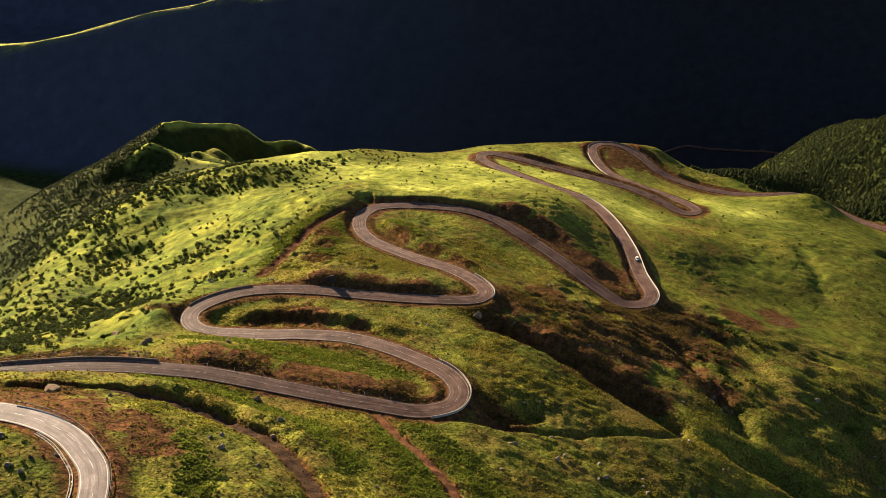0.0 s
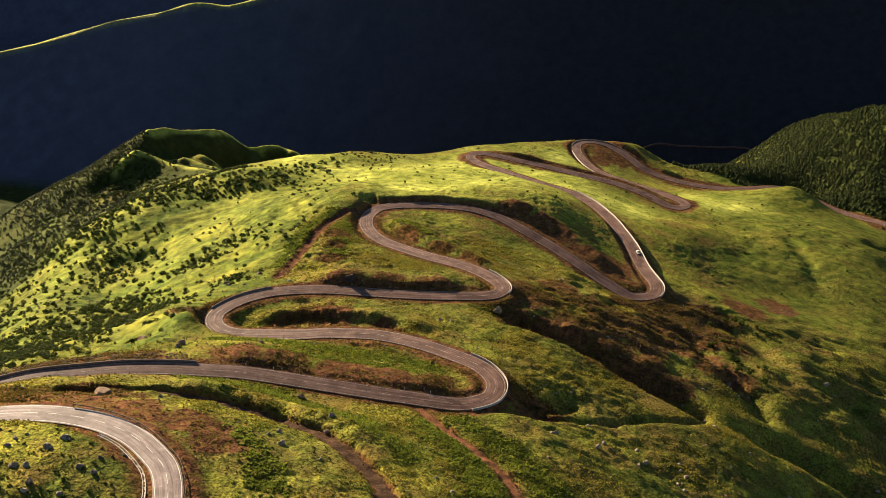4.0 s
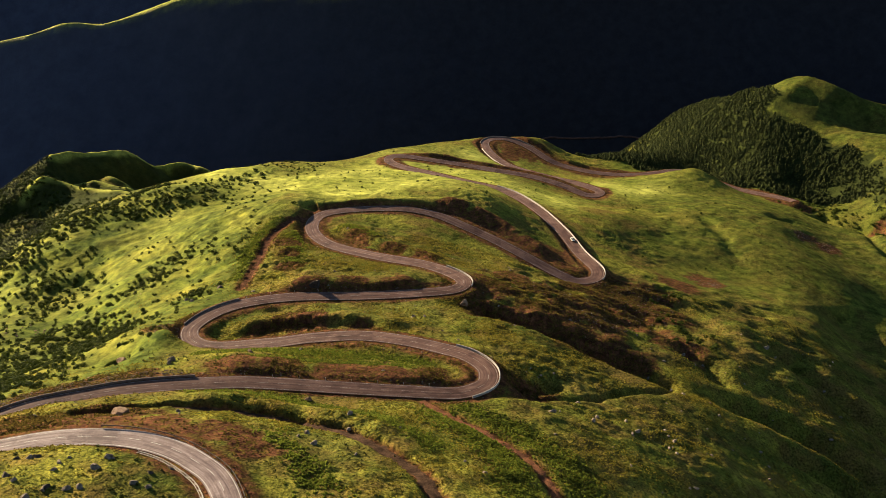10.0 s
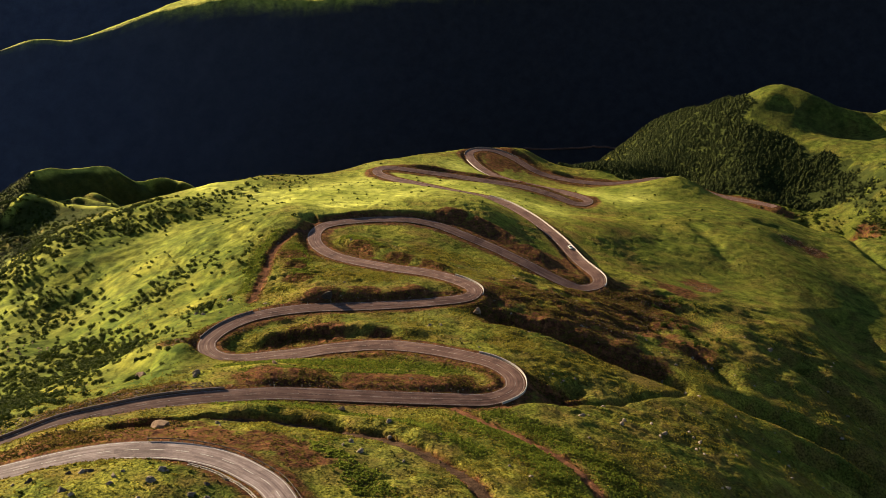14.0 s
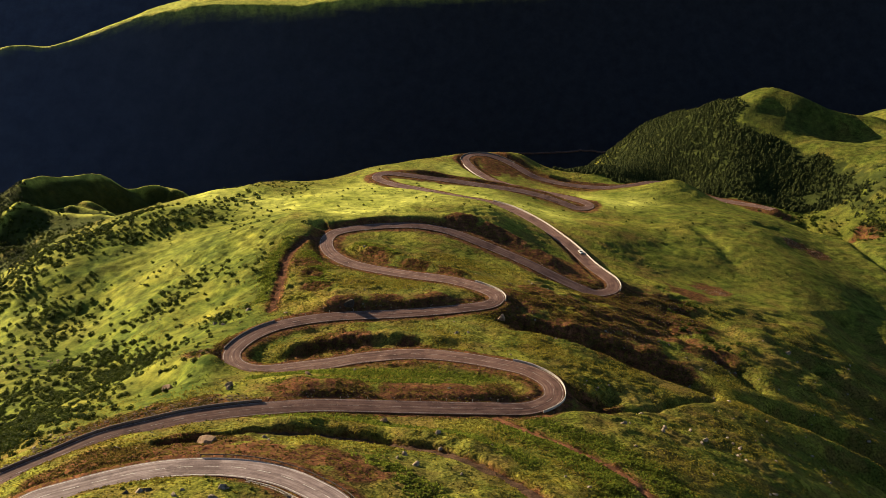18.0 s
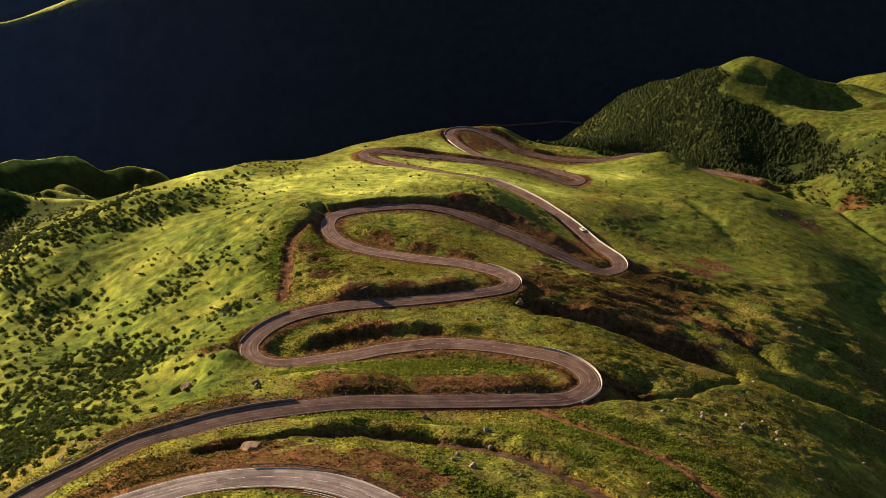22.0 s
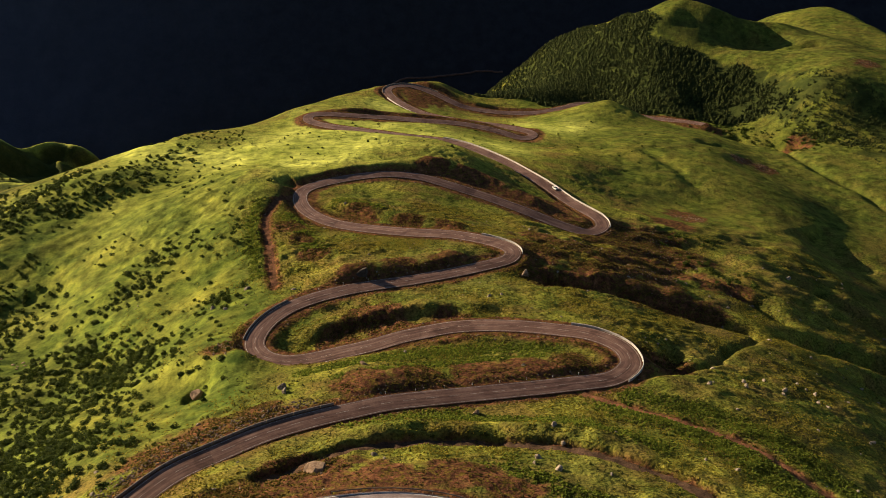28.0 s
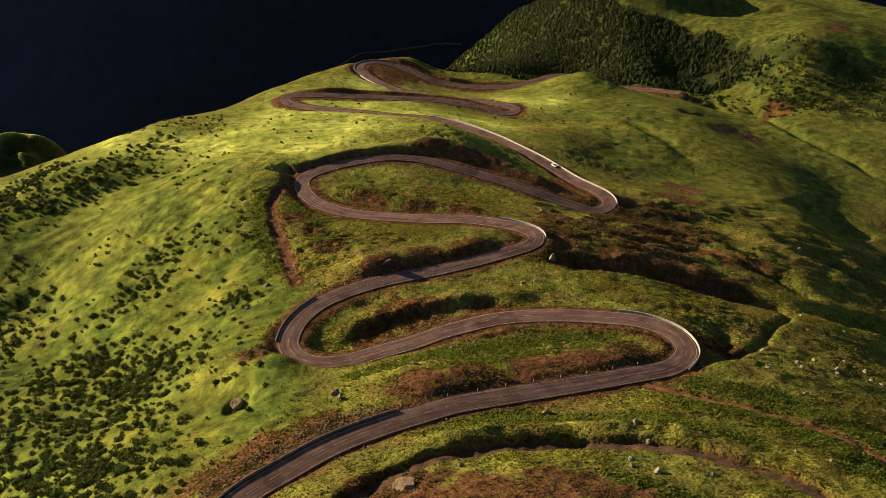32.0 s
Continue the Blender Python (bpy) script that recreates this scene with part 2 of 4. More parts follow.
# ---- materials ----
class Nodes:
    """A small hand for wiring a material."""

    def __init__(self, name, rough=0.85, gloss=0.2):
        self.m = bpy.data.materials.new(name)
        self.m.use_nodes = True
        self.t = self.m.node_tree
        self.b = self.t.nodes["Principled BSDF"]
        self.b.inputs["Roughness"].default_value = rough
        self.b.inputs["Specular IOR Level"].default_value = gloss
        geo = self.t.nodes.new("ShaderNodeNewGeometry")
        self.pos = geo.outputs["Position"]
        self.island = geo.outputs["Random Per Island"]

    def link(self, a, b):
        self.t.links.new(a, b)

    def noise(self, size, detail=4, rough=0.55, stretch=None, warp=0.0):
        n = self.t.nodes.new("ShaderNodeTexNoise")
        n.inputs["Scale"].default_value = 1.0 / size
        n.inputs["Detail"].default_value, n.inputs["Roughness"].default_value = detail, rough
        n.inputs["Distortion"].default_value = warp
        src = self.pos
        if stretch:
            v = self.t.nodes.new("ShaderNodeVectorMath")
            v.operation = "MULTIPLY"
            self.link(src, v.inputs[0])
            v.inputs[1].default_value = stretch
            src = v.outputs[0]
        self.link(src, n.inputs["Vector"])
        return n.outputs["Fac"]

    def ramp(self, fac, *stops):
        r = self.t.nodes.new("ShaderNodeValToRGB")
        e = r.color_ramp.elements
        while len(e) < len(stops):
            e.new(0.5)
        for k, (p, c) in zip(e, stops):
            k.position, k.color = p, (*c, 1) if len(c) == 3 else (c[0],) * 3 + (1,)
        self.link(fac, r.inputs[0])
        return r.outputs[0]

    def mix(self, fac, a, b, kind="MIX"):
        n = self.t.nodes.new("ShaderNodeMix")
        n.data_type, n.blend_type = "RGBA", kind
        for v, s in ((fac, n.inputs[0]), (a, n.inputs[6]), (b, n.inputs[7])):
            if isinstance(v, (int, float)):
                s.default_value = v
            elif isinstance(v, tuple):
                s.default_value = (*v, 1)
            else:
                self.link(v, s)
        return n.outputs[2]

    def math(self, op, a, b=0.0, clamp=False):
        n = self.t.nodes.new("ShaderNodeMath")
        n.operation, n.use_clamp = op, clamp
        for v, s in ((a, n.inputs[0]), (b, n.inputs[1])):
            if isinstance(v, (int, float)):
                s.default_value = v
            else:
                self.link(v, s)
        return n.outputs[0]

    def attr(self, name):
        n = self.t.nodes.new("ShaderNodeAttribute")
        n.attribute_name = name
        return n.outputs["Fac"]

    def random(self):
        return self.t.nodes.new("ShaderNodeObjectInfo").outputs["Random"]

    def bump(self, fac, metres, strength=1.0, below=None):
        """Relief; the strength is a number or a socket."""
        n = self.t.nodes.new("ShaderNodeBump")
        n.inputs["Distance"].default_value = metres
        if isinstance(strength, (int, float)):
            n.inputs["Strength"].default_value = strength
        else:
            self.link(strength, n.inputs["Strength"])
        self.link(fac, n.inputs["Height"])
        if below:
            self.link(below, n.inputs["Normal"])
        return n.outputs[0]

    def done(self, colour, normal=None):
        if isinstance(colour, tuple):
            self.b.inputs["Base Color"].default_value = (*colour, 1)
        else:
            self.link(colour, self.b.inputs["Base Color"])
        if normal:
            self.link(normal, self.b.inputs["Normal"])
        return self.m


def turf_material():
    n = Nodes("turf", 0.8, 0.006)
    big, mid, fine = n.noise(38, 4), n.noise(5.5, 5, 0.62), n.noise(0.9, 4, 0.65)
    grass = n.ramp(big, (0.36, (0.060, 0.073, 0.013)), (0.5, (0.108, 0.112, 0.018)), (0.66, (0.178, 0.164, 0.027)))
    herbs = n.ramp(n.noise(7, 4, 0.6), (0.4, (0.038, 0.042, 0.010)), (0.62, (0.104, 0.098, 0.018)))
    # herb tone doubles as painted shade on slopes facing away from the sun
    grass = n.mix(n.attr("lush"), grass, herbs)
    meadow = n.ramp(n.noise(22, 4, 0.6, (1, 0.5, 1)), (0.32, (0.172, 0.190, 0.030)), (0.68, (0.395, 0.390, 0.082)))
    grass = n.mix(n.attr("dry"), grass, meadow)
    fresh = n.ramp(n.noise(26, 4, 0.6), (0.38, (0.25,)), (0.58, (1.0,)))
    grass = n.mix(n.math("MULTIPLY", n.math("MULTIPLY", fresh, n.attr("sward")), n.math("SUBTRACT", 1.0, n.math("MULTIPLY", n.attr("dry"), 0.85))), grass, n.ramp(n.noise(11, 4, 0.6), (0.35, (0.036, 0.055, 0.010)), (0.65, (0.090, 0.108, 0.017))))
    tone = n.ramp(mid, (0.32, (0.50, 0.52, 0.5)), (0.52, (1.0, 1.0, 1.0)), (0.70, (1.38, 1.32, 1.15)))
    grass = n.mix(1.0, grass, tone, "MULTIPLY")
    speck = n.ramp(fine, (0.36, (0.40, 0.43, 0.42)), (0.5, (1.0, 1.0, 1.0)), (0.66, (1.6, 1.55, 1.4)))
    grass = n.mix(n.math("SUBTRACT", 1.0, n.math("MULTIPLY", n.attr("sward"), 0.72)), grass, speck, "MULTIPLY")
    scorched = n.ramp(n.noise(16, 5, 0.65), (0.44, (0,)), (0.62, (0.85,)))
    scorched = n.math("MULTIPLY", scorched, n.math("SUBTRACT", 1.0, n.math("MAXIMUM", n.attr("dry"), n.math("MULTIPLY", n.attr("sward"), 0.9))))
    grass = n.mix(scorched, grass, n.mix(1.0, (0.115, 0.078, 0.022), speck, "MULTIPLY"))
    earth = n.ramp(n.noise(3.2, 6, 0.65), (0.28, (0.030, 0.014, 0.009)), (0.46, (0.068, 0.028, 0.015)), (0.62, (0.132, 0.056, 0.026)), (0.80, (0.25, 0.120, 0.060)))
    weeds = n.ramp(n.noise(1.7, 5, 0.7), (0.49, (0,)), (0.62, (1,)))
    earth = n.mix(n.math("MULTIPLY", weeds, 0.75), earth, (0.092, 0.072, 0.010))
    clods = n.ramp(n.noise(0.7, 4, 0.7), (0.34, (0.5, 0.5, 0.5)), (0.52, (1, 1, 1)), (0.72, (1.45, 1.4, 1.35)))
    earth = n.mix(1.0, earth, clods, "MULTIPLY")
    cover = n.mix(n.attr("soil"), grass, earth)
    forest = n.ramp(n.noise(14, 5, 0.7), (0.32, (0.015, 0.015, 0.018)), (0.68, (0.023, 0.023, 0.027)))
    # veiling blue haze painted into the far wall's colour, stronger to the west
    forest = n.mix(n.attr("far_haze"), forest, n.ramp(n.noise(30, 5, 0.7), (0.32, (0.040, 0.043, 0.062)), (0.68, (0.058, 0.062, 0.085))))
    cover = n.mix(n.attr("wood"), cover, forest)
    # dark cover: thickets, and also slopes whose shade is painted in
    thicket = n.ramp(n.noise(9, 5, 0.7), (0.35, (0.014, 0.019, 0.006)), (0.68, (0.036, 0.044, 0.012)))
    cover = n.mix(n.attr("grove_shade"), cover, thicket)
    even = n.math("SUBTRACT", 1.0, n.math("MULTIPLY", n.attr("sward"), 0.62))
    b1 = n.bump(n.noise(2.6, 4, 0.62), 1.1, even)
    b2 = n.bump(n.noise(0.8, 3, 0.65), 0.45, even, b1)
    n.done(cover, b2)
    gleam, both = n.t.nodes.new("ShaderNodeBsdfGlossy"), n.t.nodes.new("ShaderNodeMixShader")
    n.link(n.mix(1.0, cover, (2.1, 2.0, 1.5), "MULTIPLY"), gleam.inputs["Color"])
    gleam.inputs["Roughness"].default_value = 0.58
    n.link(b1, gleam.inputs["Normal"])
    both.inputs[0].default_value = 0.085
    n.link(n.b.outputs[0], both.inputs[1])
    n.link(gleam.outputs[0], both.inputs[2])
    n.link(both.outputs[0], n.t.nodes["Material Output"].inputs["Surface"])
    return n.m


def asphalt_material(name, k):
    n = Nodes(name, 0.6, 0.05)
    n.b.inputs["Specular Tint"].default_value = (1.0, 0.82, 0.68, 1)
    lane = n.t.nodes.new("ShaderNodeCombineXYZ")
    n.link(n.math("MULTIPLY", n.attr("across"), 1.3), lane.inputs[0])
    n.link(n.math("MULTIPLY", n.attr("along"), 0.045), lane.inputs[1])
    streak = n.t.nodes.new("ShaderNodeTexNoise")
    streak.inputs["Scale"].default_value, streak.inputs["Detail"].default_value, streak.inputs["Roughness"].default_value = 1.0, 5, 0.65
    n.link(lane.outputs[0], streak.inputs["Vector"])
    blend = n.math("ADD", n.math("MULTIPLY", streak.outputs["Fac"], 0.65), n.math("MULTIPLY", n.noise(6, 5, 0.6), 0.35))
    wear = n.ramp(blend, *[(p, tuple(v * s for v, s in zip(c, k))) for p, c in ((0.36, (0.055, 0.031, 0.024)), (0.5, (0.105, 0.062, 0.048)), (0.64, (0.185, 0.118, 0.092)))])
    grit = n.ramp(n.noise(0.5, 5, 0.7), (0.3, (0.75, 0.75, 0.75)), (0.6, (1.05, 1.05, 1.05)))
    patches = n.ramp(n.noise(16, 2, 0.4, None, 1.5), (0.60, (1, 1, 1)), (0.63, (0.72, 0.70, 0.70)))
    col = n.mix(1.0, n.mix(1.0, wear, grit, "MULTIPLY"), patches, "MULTIPLY")
    dust = n.ramp(n.noise(4, 5, 0.7), (0.58, (0,)), (0.75, (0.55,)))
    col = n.mix(dust, col, (0.20 * k[0], 0.125 * k[1], 0.088 * k[2]))
    return n.done(col, n.bump(n.noise(0.25, 3, 0.6), 0.02, 0.6))


def paint_material():
    n = Nodes("worn_road_paint", 0.6)
    worn = n.ramp(n.noise(1.1, 5, 0.75), (0.36, (0.15,)), (0.62, (1,)))
    return n.done(n.mix(worn, (0.42, 0.36, 0.31), (0.12, 0.088, 0.07)))


def track_material(name, dark, light):
    n = Nodes(name, 0.95, 0.0)
    c = n.ramp(n.noise(2.2, 5, 0.65), (0.32, dark), (0.66, light))
    c = n.mix(1.0, c, n.ramp(n.noise(0.5, 4, 0.7), (0.34, (0.6, 0.6, 0.6)), (0.66, (1.3, 1.25, 1.2))), "MULTIPLY")
    return n.done(c, n.bump(n.noise(0.7, 4, 0.65), 0.25, 0.9))


def rock_material(name, pale, dark):
    n = Nodes(name, 0.9, 0.05)
    c = n.ramp(n.noise(0.9, 6, 0.65), (0.3, dark), (0.55, pale), (0.8, tuple(min(1, v * 1.25) for v in pale)))
    lichen = n.ramp(n.noise(0.5, 4, 0.7), (0.6, (0,)), (0.72, (0.6,)))
    c = n.mix(lichen, c, (0.11, 0.11, 0.06))
    c = n.mix(1.0, c, n.ramp(n.random(), (0.0, (0.7, 0.7, 0.7)), (1.0, (1.15, 1.12, 1.08))), "MULTIPLY")
    return n.done(c, n.bump(n.noise(0.4, 5, 0.7), 0.15, 0.9))


def leaf_material(name, dark, light, per_object=True, through_light=0.35):
    n = Nodes(name, 0.8, 0.03)
    c = n.ramp(n.island, (0.0, dark), (1.0, light))
    if per_object:
        c = n.mix(1.0, c, n.ramp(n.random(), (0.0, (0.7, 0.75, 0.7)), (1.0, (1.25, 1.15, 1.0))), "MULTIPLY")
    c = n.mix(1.0, c, n.ramp(n.noise(6, 3), (0.3, (0.7, 0.7, 0.7)), (0.7, (1.25, 1.2, 1.1))), "MULTIPLY")
    n.done(c)
    glow, both = n.t.nodes.new("ShaderNodeBsdfTranslucent"), n.t.nodes.new("ShaderNodeMixShader")
    n.link(c, glow.inputs["Color"])
    both.inputs[0].default_value = through_light
    n.link(n.b.outputs[0], both.inputs[1])
    n.link(glow.outputs[0], both.inputs[2])
    n.link(both.outputs[0], n.t.nodes["Material Output"].inputs["Surface"])
    return n.m


def plain_material(name, colour, rough=0.6, metal=0.0, grime=0.3, size=0.6):
    n = Nodes(name, rough)
    n.b.inputs["Metallic"].default_value = metal
    k = 1 - grime
    c = n.mix(1.0, colour, n.ramp(n.noise(size, 5, 0.7), (0.35, (k, k, k * 0.95)), (0.65, (1.05, 1.05, 1.05))), "MULTIPLY")
    return n.done(c)


# second asphalt is a paler copy with the low sun's glare in its colour
TURF, ASPHALT, GLARE_ASPHALT, PAINT = turf_material(), asphalt_material("asphalt", (1.0, 0.95, 0.93)), asphalt_material("sun_glare_asphalt", (1.9, 2.35, 2.7)), paint_material()
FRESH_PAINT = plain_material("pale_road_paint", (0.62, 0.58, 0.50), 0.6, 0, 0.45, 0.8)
ROCK = rock_material("grey_rock", (0.23, 0.18, 0.13), (0.055, 0.042, 0.03))
PALE_ROCK = rock_material("pale_rock", (0.25, 0.165, 0.105), (0.12, 0.07, 0.042))
DARK_ROCK = rock_material("dark_rock", (0.085, 0.066, 0.05), (0.025, 0.02, 0.015))
RUBBLE = rock_material("brown_rubble", (0.24, 0.17, 0.12), (0.09, 0.05, 0.035))
BUSH = leaf_material("bush_leaves", (0.016, 0.028, 0.006), (0.060, 0.080, 0.012), True, 0.2)
BRANCH = plain_material("branch_bark", (0.07, 0.05, 0.035), 0.9)
CONIFER = leaf_material("wood_leaves", (0.017, 0.024, 0.007), (0.052, 0.062, 0.016), False, 0.18)
TUSSOCK = leaf_material("tussock_leaves", (0.026, 0.030, 0.008), (0.085, 0.082, 0.016), False, 0.3)
HERB = leaf_material("green_herbs", (0.045, 0.066, 0.010), (0.140, 0.160, 0.022), False, 0.5)
TUFT = leaf_material("grass_tufts", (0.078, 0.076, 0.012), (0.225, 0.180, 0.028), False, 0.5)
WEED = leaf_material("bank_weeds", (0.042, 0.032, 0.010), (0.13, 0.095, 0.022), False, 0.45)
CONCRETE = plain_material("pale_concrete", (0.44, 0.38, 0.32), 0.8, 0, 0.5)
TRACK_RED = track_material('red_earth_track', (0.085, 0.040, 0.022), (0.19, 0.085, 0.042))
TRACK_EARTH = track_material('trench_earth', (0.045, 0.023, 0.014), (0.125, 0.060, 0.034))
TRACK_DARK = track_material('dark_earth_track', (0.036, 0.024, 0.016), (0.095, 0.056, 0.034))
GREY_WALL = plain_material("grey_stone_wall", (0.21, 0.165, 0.135), 0.85, 0, 0.5, 0.9)
STEEL = plain_material("dull_steel", (0.17, 0.155, 0.14), 0.6, 0.5, 0.35)
CAR_PAINT = plain_material("pale_car_paint", (0.62, 0.60, 0.54), 0.3, 0, 0.1)
CAR_GLASS = plain_material("dark_car_glass", (0.02, 0.022, 0.025), 0.1, 0, 0.05)
RUBBER = plain_material("tyre_rubber", (0.02, 0.02, 0.02), 0.8, 0, 0.2)
RED_LENS = plain_material("red_lens", (0.35, 0.02, 0.02), 0.25, 0, 0.1)
CLEAR_LENS = plain_material("clear_lens", (0.7, 0.7, 0.68), 0.15, 0, 0.1)
# banks (plus) and hollows (minus): line in plan with the far side on its left, height, width on the near and on the far side
BANKS = [
    ([(-60, 280), (-40, 286), (-10, 289), (12, 291), (24, 294)], 3.0, 9, 8),
    ([(-128, 236), (-105, 257), (-80, 271), (-68, 275)], 1.6, 4, 8),
    ([(-74, 339), (-58, 345), (-36, 348), (-12, 346), (5, 340)], 3.6, 4, 7),
    ([(0, 335), (20, 327), (36, 316)], 1.6, 4, 8),
    ([(-62, 380), (-40, 387), (-15, 391), (4, 398)], 3.4, 8, 8),
    ([(-52, 480), (-40, 466), (-20, 450), (0, 438), (12, 428)], 3.4, 4, 8),
    ([(-56, 512), (-40, 521), (-18, 529), (5, 528)], 2.8, 5, 7),
    ([(-4, 535), (18, 530), (38, 519), (56, 504), (70, 493)], 4.0, 9, 6),
    ([(-40, 731), (-10, 728), (25, 723), (55, 719), (80, 711), (92, 705)], 4.0, 4, 6),
    ([(45, 857), (70, 842), (95, 820), (120, 811), (150, 813)], 4.0, 4, 7),
    ([(-62, 248), (-40, 251), (-20, 247), (0, 240), (12, 231)], 3.0, 4, 7),
    ([(-324, 668), (-314, 682), (-304, 687), (-285, 681), (-264, 672), (-240, 662)], 4.5, 7, 6),
    ([(-292, 700), (-278, 697), (-262, 691), (-246, 684)], 3.5, 5, 5),
    ([(-286, 724), (-276, 719), (-262, 716)], 4.0, 6, 5),
    ([(-316, 700), (-302, 722), (-284, 738), (-266, 760), (-244, 788)], -17.0, 11, 14),
    ([(-345, 737), (-326, 722), (-312, 752), (-292, 766), (-284, 786), (-251, 824)], 3.0, 4, 6),
    ([(-310, 702), (-298, 708), (-288, 712)], -5.0, 7, 6),
    ([(-264, 792), (-246, 806), (-230, 798), (-216, 786)], -18.0, 16, 8),
    ([(-340, 640), (-322, 655), (-300, 640), (-290, 610)], -5.0, 9, 9),
    ([(26, 377), (41, 376), (56, 374), (68, 368)], -8.5, 6, 4.5),
    ([(70, 368), (84, 364), (98, 359), (116, 347)], -6.5, 6, 4.5),
    ([(46, 302), (52, 289)], -5.0, 5, 5),
    ([(36, 281), (50, 287), (64, 297), (74, 307), (88, 322), (104, 336), (118, 351)], -2.4, 1.8, 1.8),
    ([(52, 296), (58, 306), (60, 314)], -4.0, 4, 4),
    ([(-67, 489), (-76, 478), (-81, 464), (-82, 446), (-80.5, 428), (-80, 406), (-79, 384)], -1.5, 2.6, 2.6),
    ([(-76, 500), (-66, 503)], -4.0, 5, 5),
    ([(126, 350), (146, 352), (172, 346), (200, 332)], -8.5, 8, 5.5),
    ([(148, 328), (168, 322), (190, 310)], -6.5, 7, 5),
    ([(168, 430), (190, 412), (215, 385), (240, 370)], -7.0, 9, 7),
    ([(232, 522), (244, 500), (250, 476)], -6.5, 16, 16),
    ([(232, 674), (250, 668)], -4.5, 6, 5),
    ([(120, 470), (140, 455), (150, 430)], -4.0, 6, 6),
    ([(120, 400), (135, 380), (140, 365)], -4.0, 6, 5),
    ([(98, 440), (112, 425), (118, 405)], -3.5, 5, 4),
    ([(190, 560), (185, 610), (175, 650)], -2.0, 6, 6),
    ([(316, 946), (332, 924), (354, 906), (385, 902), (420, 908)], -8.0, 32, 15),
    ([(300, 965), (322, 968), (353, 930), (413, 932)], 2.5, 5, 6),
    ([(360, 875), (400, 868), (440, 862)], -6.0, 10, 8),
    ([(316, 722), (309, 660), (312, 622), (320, 594), (322, 556)], -3.0, 4, 4),
    ([(-110, 307), (-101, 304)], -3.0, 3.5, 3.5),
    ([(285, 740), (300, 715), (330, 690)], -9.0, 9, 9),
]
SOIL_PATCHES = [(-71, 224, 12), (-54, 217, 9), (-40, 215, 9), (-92, 214, 10), (-82, 217, 8), (-104, 206, 8), (-26, 206, 6), (120, 469, 12), (160, 521, 9), (250, 640, 8), (264, 630, 9), (425, 780, 9), (-96, 330, 6), (102, 470, 15), (114, 442, 18), (105, 415, 16), (84, 396, 13), (60, 422, 14),
                (122, 400, 13), (140, 500, 13), (160, 526, 10), (45, 432, 12), (33, 402, 12), (30, 378, 8), (44, 378, 9), (56, 386, 14), (70, 384, 14), (86, 372, 12), (98, 366, 9), (86, 417, 15), (72, 404, 14), (96, 430, 14), (24, 392, 9), (74, 366, 10), (52, 296, 9), (-62, 410, 6), (-50, 455, 7), (-71, 446, 7), (-66, 430, 6), (50, 818, 15), (40, 828, 10), (-45, 346, 9), (-70, 322, 9), (-58, 332, 9), (-38, 334, 9), (-18, 334, 8), (-52, 281, 8), (-36, 285, 9), (-18, 287, 9), (0, 288, 9), (14, 290, 8), (-48, 382, 8), (-28, 386, 8), (-8, 390, 8), (-38, 457, 8), (-18, 443, 8), (0, 432, 8), (-112, 254, 9), (-98, 264, 9), (-84, 270, 8), (30, 512, 15), (62, 490, 13), (74, 482, 12), (70, 500, 11), (98, 458, 16), (82, 452, 13), (104, 684, 11), (110, 700, 9), (55, 735, 11), (75, 718, 10), (0, 722, 9), (40, 800, 10), (50, 498, 12), (10, 524, 10), (262, 762, 9), (280, 752, 9), (330, 700, 12)]
DRY_PATCHES = [(-95, 590, 48), (-40, 620, 70), (-30, 680, 60), (20, 660, 40), (20, 770, 35), (-150, 615, 36), (60, 640, 35), (130, 720, 40), (-60, 560, 40)]
RED_TRACK = [(12, 275), (23, 263), (36, 252), (47, 240), (53, 229), (58, 212), (60, 190)]
DARK_TRACK = [(-82, 226), (-72, 233), (-61, 240), (-49, 242), (-35, 242), (-21, 238), (-7, 233), (3, 226), (13, 217), (19, 210), (24, 198), (27, 180)]

# outlines in plan of the wood on the dark hill and of the scrub on the slope beside it
HILL_WOOD = [(110, 870), (178, 816), (215, 806), (234, 808), (276, 778), (310, 764), (331, 748), (352, 776), (345, 812), (330, 838), (312, 876), (290, 903), (293, 935), (300, 965), (270, 1005), (240, 1050), (190, 1095), (110, 1095)]
HILL_SCRUB = [(331, 748), (340, 690), (360, 640), (410, 640), (440, 700), (415, 730), (395, 748), (372, 790), (345, 812)]


def inside(x, y, outline):
    """1 where a place lies within an outline in plan, else 0."""
    hit = np.zeros(len(x), bool)
    for (ax, ay), (bx, by) in zip(outline, outline[1:] + outline[:1]):
        if ay != by:
            hit ^= ((ay > y) != (by > y)) & (x < (bx - ax) * (y - ay) / (by - ay) + ax)
    return hit.astype(float)


gx = np.r_[np.linspace(-3600, -700, 40)[:-1], np.linspace(-700, -330, 75)[:-1], np.arange(-330, -150, 2.0), np.arange(-150, 130, 0.9), np.arange(130, 380, 2.0), np.linspace(380, 800, 85)[:-1], np.linspace(800, 3600, 40)]
gy = np.r_[np.linspace(-1500, 80, 30)[:-1], np.arange(80, 190, 2.5), np.arange(190, 420, 0.8), np.arange(420, 560, 1.1), np.arange(560, 900, 1.8), np.arange(900, 1560, 6.0), np.linspace(1560, 4200, 86)]
NX, NY = len(gx), len(gy)
X, Y = [v.ravel() for v in np.meshgrid(gx, gy)]


